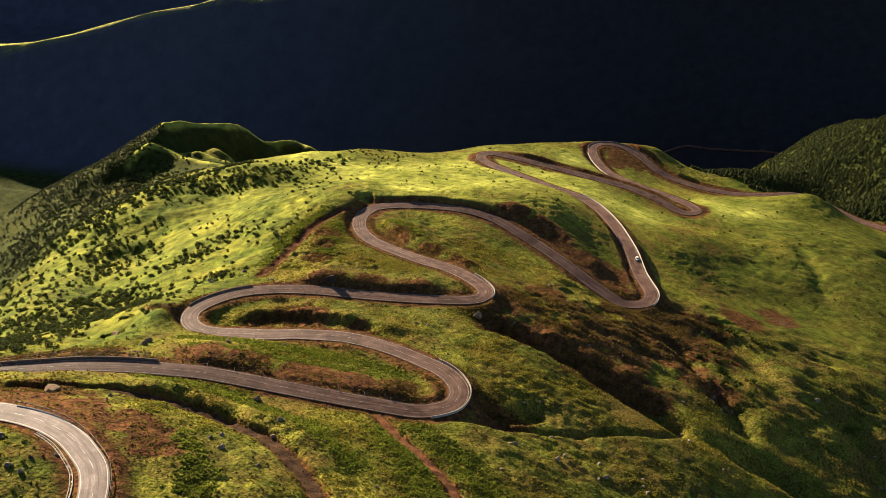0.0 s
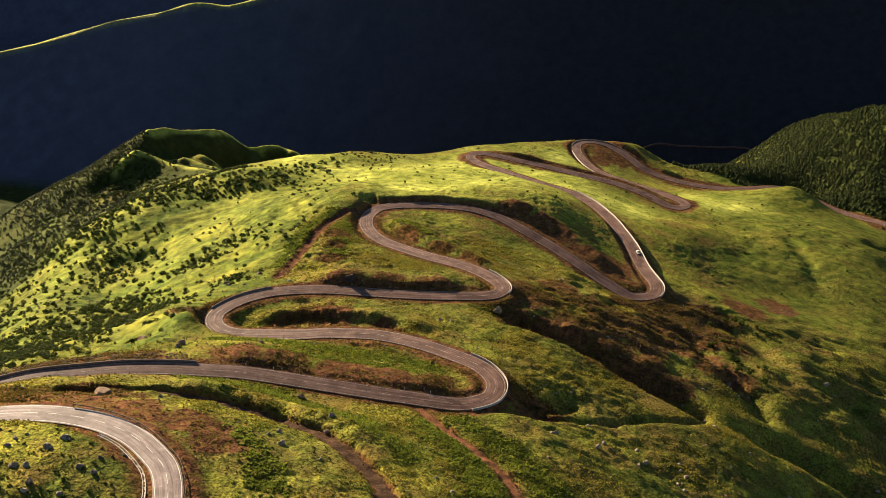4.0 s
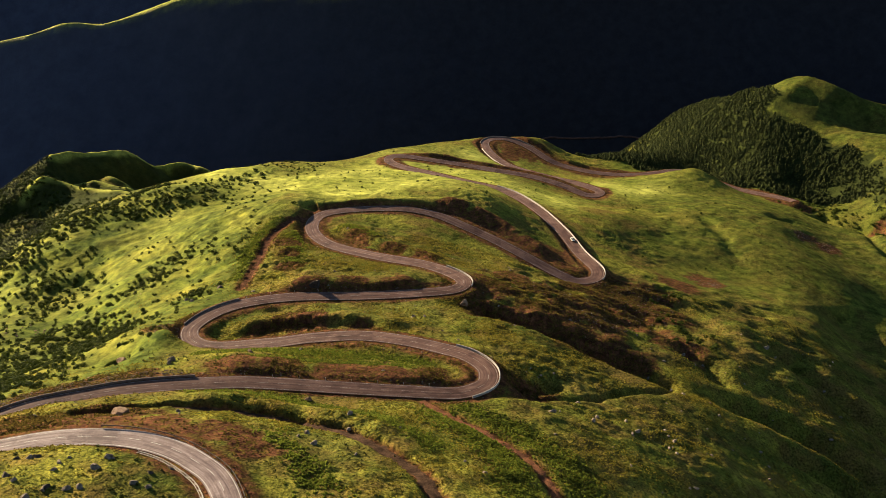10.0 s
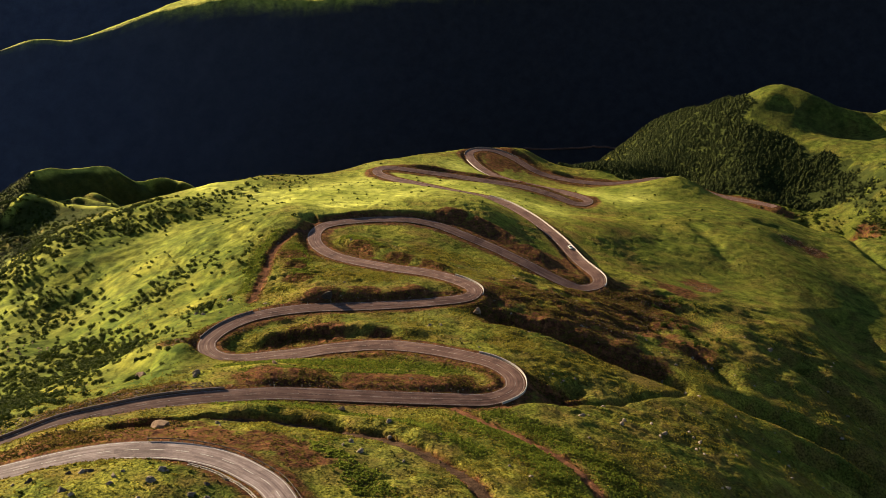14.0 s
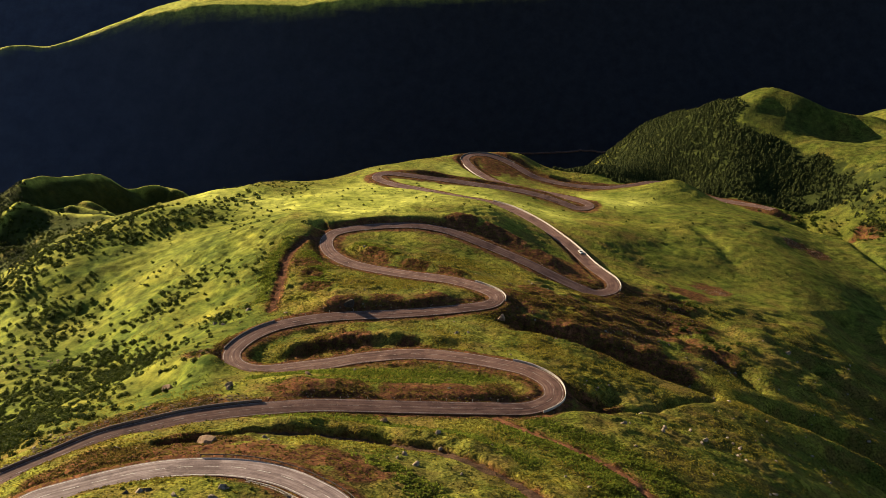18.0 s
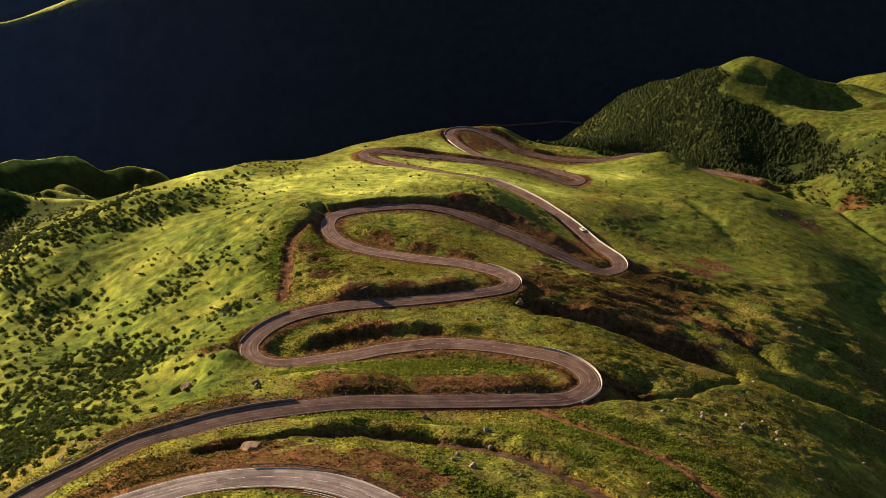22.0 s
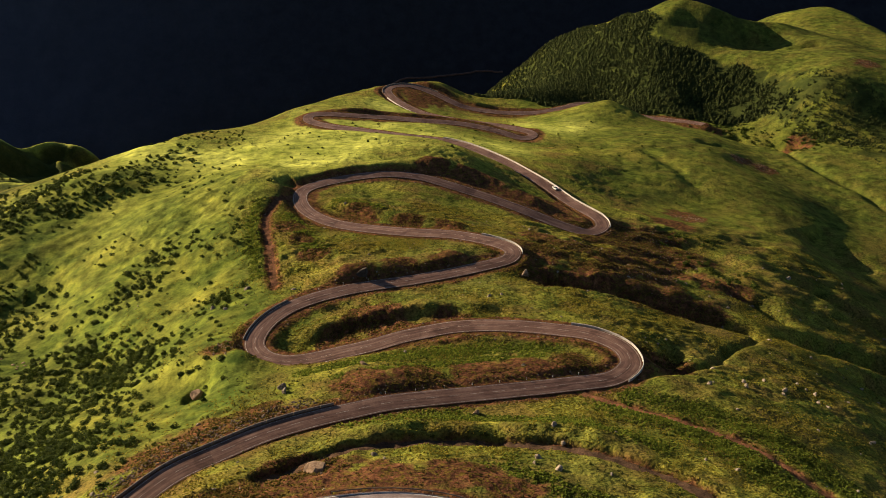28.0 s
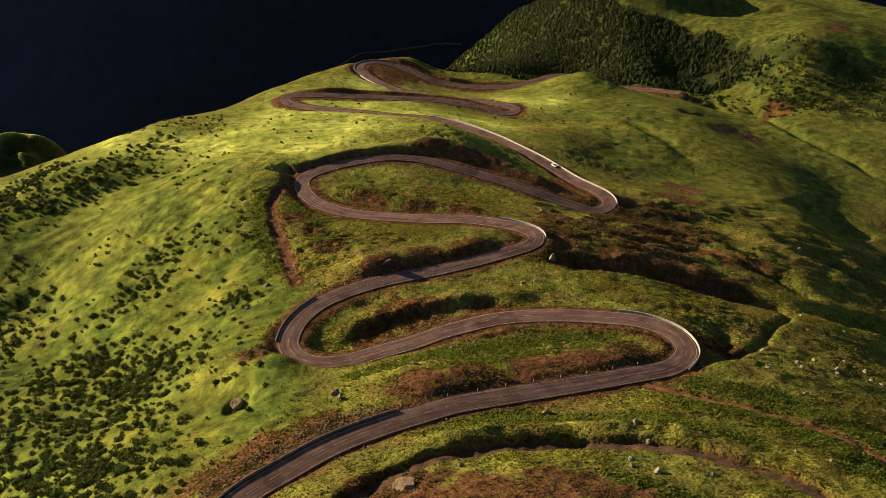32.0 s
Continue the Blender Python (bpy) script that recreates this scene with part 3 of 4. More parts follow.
def line_offset(x, y, points, reach):
    """Signed distance (left is plus) to a line in plan, how far along it (0 to 1), and which points are within reach."""
    p = np.array(points, float)
    lo, hi = p.min(0) - reach, p.max(0) + reach
    idx = np.nonzero((x > lo[0]) & (x < hi[0]) & (y > lo[1]) & (y < hi[1]))[0]
    best, sign, where = np.full(len(idx), 1e9), np.zeros(len(idx)), np.zeros(len(idx))
    total = np.linalg.norm(np.diff(p, axis=0), axis=1)
    done = 0.0
    for a, b, ln in zip(p[:-1], p[1:], total):
        u = np.clip(((x[idx] - a[0]) * (b[0] - a[0]) + (y[idx] - a[1]) * (b[1] - a[1])) / ln ** 2, 0, 1)
        dx, dy = x[idx] - a[0] - u * (b[0] - a[0]), y[idx] - a[1] - u * (b[1] - a[1])
        d = np.hypot(dx, dy)
        side = np.sign((b[0] - a[0]) * (y[idx] - a[1]) - (b[1] - a[1]) * (x[idx] - a[0]))
        m = d < best
        best[m], sign[m], where[m] = d[m], side[m], (done + u * ln)[m] / total.sum()
        done += ln
    return idx, best * np.where(sign == 0, 1, sign), where


def ground_height(X, Y):
    Z = landform(X, Y)
    for points, high, near_w, far_w in BANKS:
        idx, d, u = line_offset(X, Y, points, 3 * max(near_w, far_w))
        wob = 1 + 0.16 * fractal(X[idx], Y[idx], 12, 2, 41)
        taper = smooth(-0.02, 0.16, u) * (1 - smooth(0.84, 1.02, u)) * 0.8 + 0.2
        Z[idx] += high * wob * taper * np.exp(-(d / np.where(d > 0, far_w, near_w)) ** 2)
    core = (X > -340) & (X < 400) & (Y > 80) & (Y < 930)
    dist = np.full(len(X), 99.0)
    near_i = np.zeros(len(X), int)
    find = tree.find
    for i in np.nonzero(core)[0]:
        _, k, d = find((X[i], Y[i], 0))
        dist[i], near_i[i] = d, k
    wild = smooth(4.5, 11, dist)
    rough = 0.55 + 0.45 * smooth(-0.2, 0.4, fractal(X, Y, 60, 2, 51)) - 0.42 * smooth(60, 105, X) * (1 - smooth(520, 600, Y)) - 0.35 * smooth(450, 560, Y)
    lumpy = wild * (0.35 + 0.65 * smooth(10, 28, dist))
    Z = Z + wild * 3.2 * fractal(X + 0.5 * Y, Y - 0.5 * X, 80, 2, 63) + lumpy * rough * (1.8 * fractal(X, Y, 30, 3, 3) + 1.35 * fractal(X, Y, 7.0, 3, 4) + 0.5 * fractal(X, Y, 2.1, 1, 14))
    gully = smooth(24, 50, X) * (1 - smooth(190, 235, X)) * smooth(330, 355, Y - 0.25 * X) * (1 - smooth(455, 500, Y - 0.2 * X))
    Z = Z + wild * gully * (2.6 * (0.45 - np.abs(fractal(X + 0.4 * Y, 1.8 * Y, 26, 3, 29))) + 1.5 * fractal(X, Y, 9, 3, 31))
    Z = Z - 1.6 * smooth(120, 160, X) * (1 - smooth(300, 340, X)) * smooth(240, 300, Y) * (1 - smooth(640, 700, Y)) * np.clip(fractal(X * 0.8 + 0.6 * Y, 0.5 * (Y - X), 42, 2, 37), -0.6, 1)
    flank = smooth(-80, -120, X) * smooth(230, 290, Y) * (1 - smooth(560, 620, Y))
    Z = Z + wild * flank * (3.6 * fractal(X * 0.7 - 0.7 * Y, 0.45 * (X + Y), 34, 2, 23) - 0.25 * fractal(X, Y, 2.1, 1, 14))
    Z = Z + np.where(core, 0, 3.0 * fractal(X, Y, 45, 4, 6)) * (1 - smooth(1000, 1200, Y) * 0.7)
    for points, half, deep in ((RED_TRACK, 1.6, 0.9), (DARK_TRACK, 2.6, 1.9)):
        idx, d, u = line_offset(X, Y, points, 12)
        Z[idx] -= deep * (1 - smooth(half, half + 1.6, np.abs(d) + 0.5 * fractal(X[idx], Y[idx], 4, 2, 61)))
    edge = 4.7 + 0.9 * fractal(X, Y, 7, 2, 17)
    w = smooth(edge, edge + 4.0, dist)
    flat = bench[near_i, 2] - 0.12 - 0.15 * smooth(3.5, 4.6, dist)
    Z = np.where(dist < 60, flat * (1 - w) + Z * w, Z)
    return Z, dist, near_i


Z, DIST, _ = ground_height(X, Y)
ZG = Z.reshape(NY, NX)


def height(x, y):
    """Ground height at arrays of places."""
    x, y = np.atleast_1d(np.asarray(x, float)), np.atleast_1d(np.asarray(y, float))
    i, j = np.clip(np.searchsorted(gx, x) - 1, 0, NX - 2), np.clip(np.searchsorted(gy, y) - 1, 0, NY - 2)
    u, v = (x - gx[i]) / (gx[i + 1] - gx[i]), (y - gy[j]) / (gy[j + 1] - gy[j])
    return (ZG[j, i] * (1 - u) + ZG[j, i + 1] * u) * (1 - v) + (ZG[j + 1, i] * (1 - u) + ZG[j + 1, i + 1] * u) * v


def road_gap(x, y):
    return np.array([tree.find((a, b, 0))[2] for a, b in zip(np.atleast_1d(x), np.atleast_1d(y))])


# what grows where: bare earth, dry meadow, woodland, with some light and shade painted in
dzy, dzx = np.gradient(ZG, gy, gx)
STEEP = np.hypot(dzx, dzy).ravel()
n1, n2, n3 = fractal(X, Y, 9, 3, 71), fractal(X, Y, 3, 2, 72), fractal(X, Y, 40, 3, 73)
far_leg = smooth(520, 600, Y)
soil = 1 - smooth(6.6 - 0.6 * far_leg + 3.0 * smooth(670, 710, Y), 9.6 - 1.4 * far_leg + 3.8 * smooth(670, 710, Y), DIST + 2.4 * n1 + 1.2 * n2)
soil = np.maximum(soil, smooth(0.42, 0.72, STEEP + 0.2 * n1) * (1 - smooth(11, 17, DIST + 2 * n1)) * 0.8)
patch = np.zeros_like(X)
for a, b, r in SOIL_PATCHES:
    patch = np.maximum(patch, np.exp(-((X - a) ** 2 + (Y - b) ** 2) / (1.3 * r) ** 2))
soil = np.maximum(soil, smooth(0.36, 0.62, patch + 0.34 * n1 + 0.22 * n2))
for points, half in ((RED_TRACK, 1.8), (DARK_TRACK, 2.4), ([(-76, 478), (-81, 464), (-82, 446), (-80.5, 428), (-80, 406), (-79, 384)], 2.6)):
    idx, d, u = line_offset(X, Y, points, 10)
    soil[idx] = np.maximum(soil[idx], 1 - smooth(half, half + 1.4, np.abs(d) + 0.8 * n2[idx]))
dry = np.zeros_like(X)
for a, b, r in DRY_PATCHES:
    dry = np.maximum(dry, np.exp(-((X - a) ** 2 + (Y - b) ** 2) / r ** 2))
west = smooth(-70, -105, X + 12 * n3) * smooth(240, 300, Y) * (1 - smooth(560, 640, Y))
dry = np.maximum(dry, 0.16 * smooth(380, 520, Y) * west)
dry = np.clip(dry * 1.25 + 0.3 * n3 - 0.35 * smooth(70, 130, X) * (1 - smooth(640, 720, Y)), 0, 1)
lush_shade_mask = smooth(-110, -190, X + 25 * n3) * (1 - smooth(440, 540, Y + 60 * n3)) * 0.6
# eastern slope turned from the sun: its shade is put into the cover
lush_shade_mask = np.maximum(lush_shade_mask, smooth(135, 200, X + 30 * n3) * (1 - smooth(440, 520, Y)) * 0.3)
lush_shade_mask = np.maximum(lush_shade_mask, smooth(150, 220, X + 20 * n3) * smooth(470, 540, Y) * (1 - smooth(700, 740, Y)) * 0.7)
# upper right hill, darkened to paint the shade on its near face
lush_shade_mask = np.maximum(lush_shade_mask, smooth(280, 330, X) * smooth(690, 780, Y + 20 * n3) * (1 - smooth(1020, 1060, Y)) * 0.9)
lush_shade_mask = np.maximum(lush_shade_mask, smooth(-0.05, 0.35, n3 + 0.3 * n1) * (1 - smooth(480, 540, Y)) * 0.9 * (1 - 0.8 * west))
grove_shade = np.maximum(0 * Y, smooth(-250, -285, X + 40 * n3 + 10 * n1) * (1 - smooth(600, 660, Y)) * 0.85)
# left hill's crest lines, kept pale below to paint their sunlit rims
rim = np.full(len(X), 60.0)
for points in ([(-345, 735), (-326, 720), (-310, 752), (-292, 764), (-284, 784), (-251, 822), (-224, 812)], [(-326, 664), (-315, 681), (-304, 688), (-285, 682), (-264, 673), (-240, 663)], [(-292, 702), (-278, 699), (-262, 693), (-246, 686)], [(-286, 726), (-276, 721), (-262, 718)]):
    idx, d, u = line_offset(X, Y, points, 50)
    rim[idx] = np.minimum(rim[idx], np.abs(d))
# scrub on the left hill, with the shaded bowl painted dark along with it
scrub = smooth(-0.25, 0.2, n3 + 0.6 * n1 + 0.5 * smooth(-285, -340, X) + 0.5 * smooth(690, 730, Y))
grove_shade = np.maximum(grove_shade, 0.9 * scrub * smooth(-205, -240, X + 14 * n1) * smooth(560, 620, Y) * smooth(1.2, 6, rim + 2 * n1))
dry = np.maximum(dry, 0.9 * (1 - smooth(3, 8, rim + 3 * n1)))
wooded = inside(X + 14 * n1 + 6 * n2, Y + 14 * n3, HILL_WOOD)
brushy = inside(X + 9 * n1 + 5 * n2, Y + 9 * n3, HILL_SCRUB)
grove_shade = np.maximum(grove_shade, 0.9 * wooded)
# more painted shade on the grass below the right hill's crest
grove_shade = np.maximum(grove_shade, 0.55 * smooth(-0.3, 0.3, n3 + 0.5 * n1) * smooth(285, 300, X) * (1 - smooth(440, 480, X)) * smooth(885, 905, Y) * (1 - smooth(1000, 1040, Y)))
grove_shade = np.maximum(grove_shade, 0.8 * brushy * smooth(-0.15, 0.25, n1 + 0.8 * n3))
sward = np.clip(np.maximum(1.3 * west, dry) + 0.7 * smooth(120, 150, X) * smooth(470, 540, Y), 0, 1)
grove_shade = grove_shade * (1 - smooth(1040, 1090, Y))
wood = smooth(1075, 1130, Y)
# sunlit edge of the far crest, painted as a strip without dark cover
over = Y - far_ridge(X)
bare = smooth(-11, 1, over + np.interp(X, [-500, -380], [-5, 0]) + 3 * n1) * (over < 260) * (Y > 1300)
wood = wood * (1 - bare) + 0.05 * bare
# left valley floor painted dark in place of the shade lying on it
grove_shade = np.maximum(grove_shade, smooth(-600, -680, X) * smooth(980, 1040, Y) * (1 - smooth(1200, 1260, Y)))
# pale tone that carries the crest's sunlight in its colour
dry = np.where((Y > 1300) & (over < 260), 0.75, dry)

ground_mesh = bpy.data.meshes.new("ground")
ii = np.arange(NX * NY).reshape(NY, NX)
quads = np.stack([ii[:-1, :-1], ii[:-1, 1:], ii[1:, 1:], ii[1:, :-1]], -1).reshape(-1, 4)
ground_mesh.vertices.add(NX * NY)
ground_mesh.vertices.foreach_set("co", np.c_[X, Y, Z].astype(np.float32).ravel())
ground_mesh.loops.add(quads.size)
ground_mesh.loops.foreach_set("vertex_index", quads.astype(np.int32).ravel())
ground_mesh.polygons.add(len(quads))
ground_mesh.polygons.foreach_set("loop_start", np.arange(0, quads.size, 4, dtype=np.int32))
ground_mesh.polygons.foreach_set("use_smooth", np.ones(len(quads), bool))
ground_mesh.update()
for name, values in (("soil", soil), ("dry", dry), ("lush", lush_shade_mask), ("wood", wood), ("grove_shade", grove_shade), ("sward", sward), ("far_haze", smooth(150, -900, X + 60 * n3))):
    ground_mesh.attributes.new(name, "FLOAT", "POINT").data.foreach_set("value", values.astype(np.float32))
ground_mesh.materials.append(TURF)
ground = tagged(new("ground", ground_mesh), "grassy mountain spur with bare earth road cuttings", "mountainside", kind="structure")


# ---- the roads ----
def mesh_of(name, verts, faces, mat, flat=True):
    me = bpy.data.meshes.new(name)
    me.from_pydata([tuple(v) for v in verts], [], faces)
    me.materials.append(mat)
    if not flat:
        me.polygons.foreach_set("use_smooth", [True] * len(me.polygons))
    return me


def put(name, me, parent=None, label=""):
    ob = new(name, me)
    ob.parent = parent
    if label:
        ob["label"] = label
    return ob


def part(name, bm, mat, parent, label=""):
    me = bpy.data.meshes.new(name)
    bm.to_mesh(me)
    bm.free()
    me.materials.append(mat)
    return put(name, me, parent, label)


def sweep(line, profile, closed=False):
    """A profile of (offset to the left, height) carried along a line."""
    n = sides(line)
    k = len(profile)
    v = np.stack([np.c_[line[:, :2] + n * o, line[:, 2] + h] for o, h in profile], 1).reshape(-1, 3)
    js = range(k if closed else k - 1)
    f = [(i * k + j, i * k + (j + 1) % k, (i + 1) * k + (j + 1) % k, (i + 1) * k + j) for i in range(len(line) - 1) for j in js]
    if closed:
        f += [tuple(range(k))[::-1], tuple((len(line) - 1) * k + j for j in range(k))]
    return v, f


def crown(o):
    return 0.06 - 0.06 * (abs(o) / HALF) ** 1.5


def build_road(line, label, dash_to, mat, paint):
    offs = np.linspace(-HALF, HALF, 13)
    profile = [(-HALF, -0.35)] + [(o, crown(o)) for o in offs] + [(HALF, -0.35)]
    me = mesh_of("road", *sweep(line, profile), mat)
    for name, values in (("across", np.tile([p[0] for p in profile], len(line))), ("along", np.repeat(np.arange(len(line)), len(profile)))):
        me.attributes.new(name, "FLOAT", "POINT").data.foreach_set("value", values.astype(np.float32))
    ob = tagged(put("road", me), label, "road", kind="structure")
    for o in (-3.15, 3.15):
        put("edge_line", mesh_of("edge_line", *sweep(line, [(o - 0.07, crown(o) + 0.012), (o + 0.07, crown(o) + 0.012)]), paint), ob, "worn white edge line")
    for i in range(4, min(len(line), dash_to) - 8, 7):
        put("centre_dash", mesh_of("centre_dash", *sweep(line[i:i + 5], [(-0.06, 0.075), (0.06, 0.075)]), paint), ob)
    return ob


road = build_road(road_line, "worn grey asphalt mountain road in hairpin bends", 700, ASPHALT, PAINT)
valley_line = spline([(20, 1258), (60, 1262), (94, 1270), (131, 1266), (180, 1268), (230, 1262)])
valley_line = np.c_[valley_line, height(valley_line[:, 0], valley_line[:, 1]) + 0.8]
valley_me = mesh_of("valley_road", *sweep(valley_line, [(-2, -1.5), (-2, 0), (2, 0), (2, -1.5)]), ASPHALT)
tagged(put("valley_road", valley_me), "distant pale road on the dark valley floor", "road", kind="structure")
fore_road = build_road(fore_line, "sunlit asphalt road bend with worn white lines", 400, GLARE_ASPHALT, FRESH_PAINT)


def along(line, a, b):
    """The stretch of a line between the samples nearest to two places."""
    i = int(np.argmin(((line[:, :2] - a) ** 2).sum(1)))
    j = int(np.argmin(((line[:, :2] - b) ** 2).sum(1)))
    return line[min(i, j):max(i, j) + 1]


def shifted(line, off):
    out = line.copy()
    out[:, :2] += sides(line) * off
    return out


def parapet(line, off, high, thick, mat, label, group="parapet walls along the road"):
    """A low roadside wall of cast blocks with narrow gaps."""
    base = shifted(line, off)
    ob = tagged(new("parapet_wall"), label, "parapet", group)
    ob.location = base[0]
    for i in range(0, len(base) - 3, 4):
        seg = base[i:i + 5] - base[0]
        seg = seg.copy()
        d = seg[-1] - seg[0]
        seg[-1] = seg[-1] - d / max(np.linalg.norm(d), 1e-6) * 0.12
        t, h = thick / 2, high * (0.96 + 0.08 * random.random())
        prof = [(-t * 1.15, -0.6), (-t, h - 0.06), (-t + 0.06, h), (t - 0.06, h), (t, h - 0.06), (t * 1.15, -0.6)]
        put("block", mesh_of("block", *sweep(seg, prof, True), mat), ob)
    return ob


def guardrail(line, off, label):
    base = shifted(line, off)
    ob = tagged(new("guardrail"), label, "guardrail", "guardrails along the road")
    ob.location = base[0]
    rel = base - base[0]
    wave = [(0.0, 0.42), (0.06, 0.48), (0.0, 0.56), (0.06, 0.66), (0.0, 0.74), (-0.03, 0.74), (-0.03, 0.42)]
    put("rail", mesh_of("rail", *sweep(rel, wave, True), STEEL), ob, "corrugated steel rail")
    bm = bmesh.new()
    bmesh.ops.create_cube(bm, size=1, matrix=Matrix.LocRotScale((0, 0, 0.2), None, (0.12, 0.12, 1.2)))
    bmesh.ops.bevel(bm, geom=bm.edges[:], offset=0.015, segments=1)
    post = bpy.data.meshes.new("post")
    bm.to_mesh(post)
    bm.free()
    post.materials.append(STEEL)
    n = sides(rel)
    for i in range(0, len(rel), 3):
        p = put("post", post, ob)
        p.location = (rel[i, 0] - n[i, 0] * 0.1, rel[i, 1] - n[i, 1] * 0.1, rel[i, 2])
    return ob


guardrail(along(fore_line, (-67, 204), (-21, 160)), 4.1, "dull steel guardrail on the outside of the bend")
ditch = along(fore_line, (-52, 202), (-20, 150))
ditch[:, :2] += sides(ditch) * np.linspace(-4.3, -6.6, len(ditch))[:, None]
ditch[:, 2] = height(ditch[:, 0], ditch[:, 1]) + 0.12
channel_me = mesh_of("drainage_channel", *sweep(ditch, [(-0.42, -0.5), (-0.42, 0.1), (-0.26, 0.1), (-0.18, -0.12), (0.18, -0.12), (0.26, 0.1), (0.42, 0.1), (0.42, -0.5)], True), CONCRETE)
tagged(put("drainage_channel", channel_me), "pale concrete drainage channel beside the bend", "channel")
parapet(along(road_line[:300], (27, 283), (20, 313)), -4.1, 0.7, 0.3, CONCRETE, "pale concrete parapet round a hairpin bend")
parapet(along(road_line[300:700], (21, 395), (9, 414)), -4.1, 0.7, 0.3, CONCRETE, "short pale concrete parapet beside a hairpin bend")
parapet(along(road_line[600:1100], (90, 474), (30, 632)), -4.1, 0.7, 0.35, CONCRETE, "long white concrete parapet above the hairpin bend")
parapet(along(road_line[:120], (-133, 206), (-60, 267)), 4.3, 0.6, 0.35, GREY_WALL, "long grey stone parapet along the lower road")
parapet(along(road_line[250:450], (-87, 338), (-70, 362)), 4.1, 0.55, 0.3, GREY_WALL, "short grey stone parapet on the outside of a bend")
parapet(along(road_line[1000:], (43, 761), (21, 812)), 4.1, 0.7, 0.35, CONCRETE, "pale concrete parapet on the upper road bend")
parapet(along(road_line[1000:], (21, 826), (62, 834)), 4.1, 0.7, 0.4, GREY_WALL, "low parapet round the crest bend")


# ---- boulders ----
def boulder_mesh(name, seed, mat, flat_faces=7, sub=3, faces=()):
    bm = bmesh.new()
    bmesh.ops.create_icosphere(bm, subdivisions=sub, radius=1.0)
    rnd = random.Random(seed)
    cuts = [(Vector(f[:3]).normalized(), f[3]) for f in faces]
    for _ in range(flat_faces):
        v = Vector((rnd.uniform(-1, 1), rnd.uniform(-1, 1), rnd.uniform(-0.5, 1))).normalized()
        cuts.append((v, rnd.uniform(0.38, 0.72)))
    for v in bm.verts:
        for n, d in cuts:
            over = v.co.dot(n) - d
            if over > 0:
                v.co -= n * over
        v.co += v.normal * 0.06 * noise.fractal(v.co * 1.7 + Vector((seed, 0, 0)), 1.0, 2.0, 3)
    me = bpy.data.meshes.new(name)
    bm.to_mesh(me)
    bm.free()
    me.materials.append(mat)
    return me


GREY = [boulder_mesh("boulder", s, ROCK, 8, 2) for s in range(1, 6)]
HERO = [boulder_mesh("boulder", 31, DARK_ROCK, 5, 3, [(0.25, -1, 0.12, 0.3), (1, -0.3, 0.1, 0.6), (-0.3, 0.3, 1, 0.5)]),
        boulder_mesh("boulder", 32, PALE_ROCK, 4, 3, [(-0.75, -0.35, 0.5, 0.3), (1, -0.2, 0, 0.55), (0, 0.2, 1, 0.5)]),
        boulder_mesh("boulder", 33, DARK_ROCK, 7, 3)]
WHITE = [boulder_mesh("boulder", s, PALE_ROCK, 9, 3) for s in range(11, 14)]


def boulder(x, y, size, me, label, group="", turn=0.0, sink=0.25):
    ob = tagged(new("boulder", me), label, "boulder", group)
    z = float(height(x, y)[0])
    ob.matrix_world = Matrix.LocRotScale((x, y, z + size[2] * (1 - 2 * sink) * 0.5), Euler((0, 0, turn)), size)
    return ob


# boulder shape added in place of a flat, sunlit sandy pit floor
boulder(-70, 225, (3.7, 2.9, 2.3), HERO[1], "broad pale boulder shape standing in for a sunlit sandy pit floor", turn=0.0, sink=0.3)
boulder(-44.5, 380, (3.2, 2.3, 3.0), HERO[0], "dark boulder with a sunlit top at the roadside", turn=0.0, sink=0.2)
boulder(22.5, 379, (2.6, 2.0, 2.6), WHITE[2], "white boulder on the slope below a hairpin", turn=1.0, sink=0.2)
boulder(-106, 309, (3.0, 2.2, 2.6), WHITE[1], "big pale boulder in a dark grassy hollow", turn=0.15, sink=0.2)
boulder(-78, 288, (1.9, 1.5, 1.8), GREY[0], "grey boulder on the grass bank", turn=0.2)
boulder(-77, 284, (1.7, 1.3, 1.6), GREY[1], "grey boulder with a pale top on the grass bank", turn=2.0)
boulder(-51.5, 298, (1.8, 1.2, 0.9), WHITE[0], "flat white stone in lush grass", turn=2.6)
boulder(-23, 261, (1.6, 1.2, 1.4), WHITE[2], "white stone at the road's grassy edge", turn=0.7)
for k, (x, y, r) in enumerate([(171, 427, 2.2), (176, 425, 1.3), (68, 297, 1.3), (58, 280, 1.5), (74, 286, 1.4), (88, 284, 1.5), (102, 287, 1.6), (58, 260, 1.0), (2, 356, 1.4), (7, 356, 1.0), (124, 395, 1.6), (103, 359, 1.3),
                               (115, 342, 1.5), (-6, 242, 1.5), (-15, 224, 1.4), (-12, 217, 1.6), (-17, 221, 1.1), (36, 218, 1.3), (30, 224, 0.9), (34, 251, 0.9), (72, 281, 1.5), (86, 281, 1.5), (57, 278, 1.2), (10, 237, 0.9),
                               (-55, 232, 1.2), (85, 292, 1.3), (99, 280, 1.2), (-90, 388, 2.0), (-104, 380, 1.8), (-98, 372, 1.4), (112, 352, 1.2)]):
    r *= 0.78
    boulder(x, y, (r * 1.2, r * 0.9, r * 0.8), GREY[k % 5], "weathered grey boulder on the grass slope", "boulders on the slope", k * 1.3)
rnd = random.Random(5)
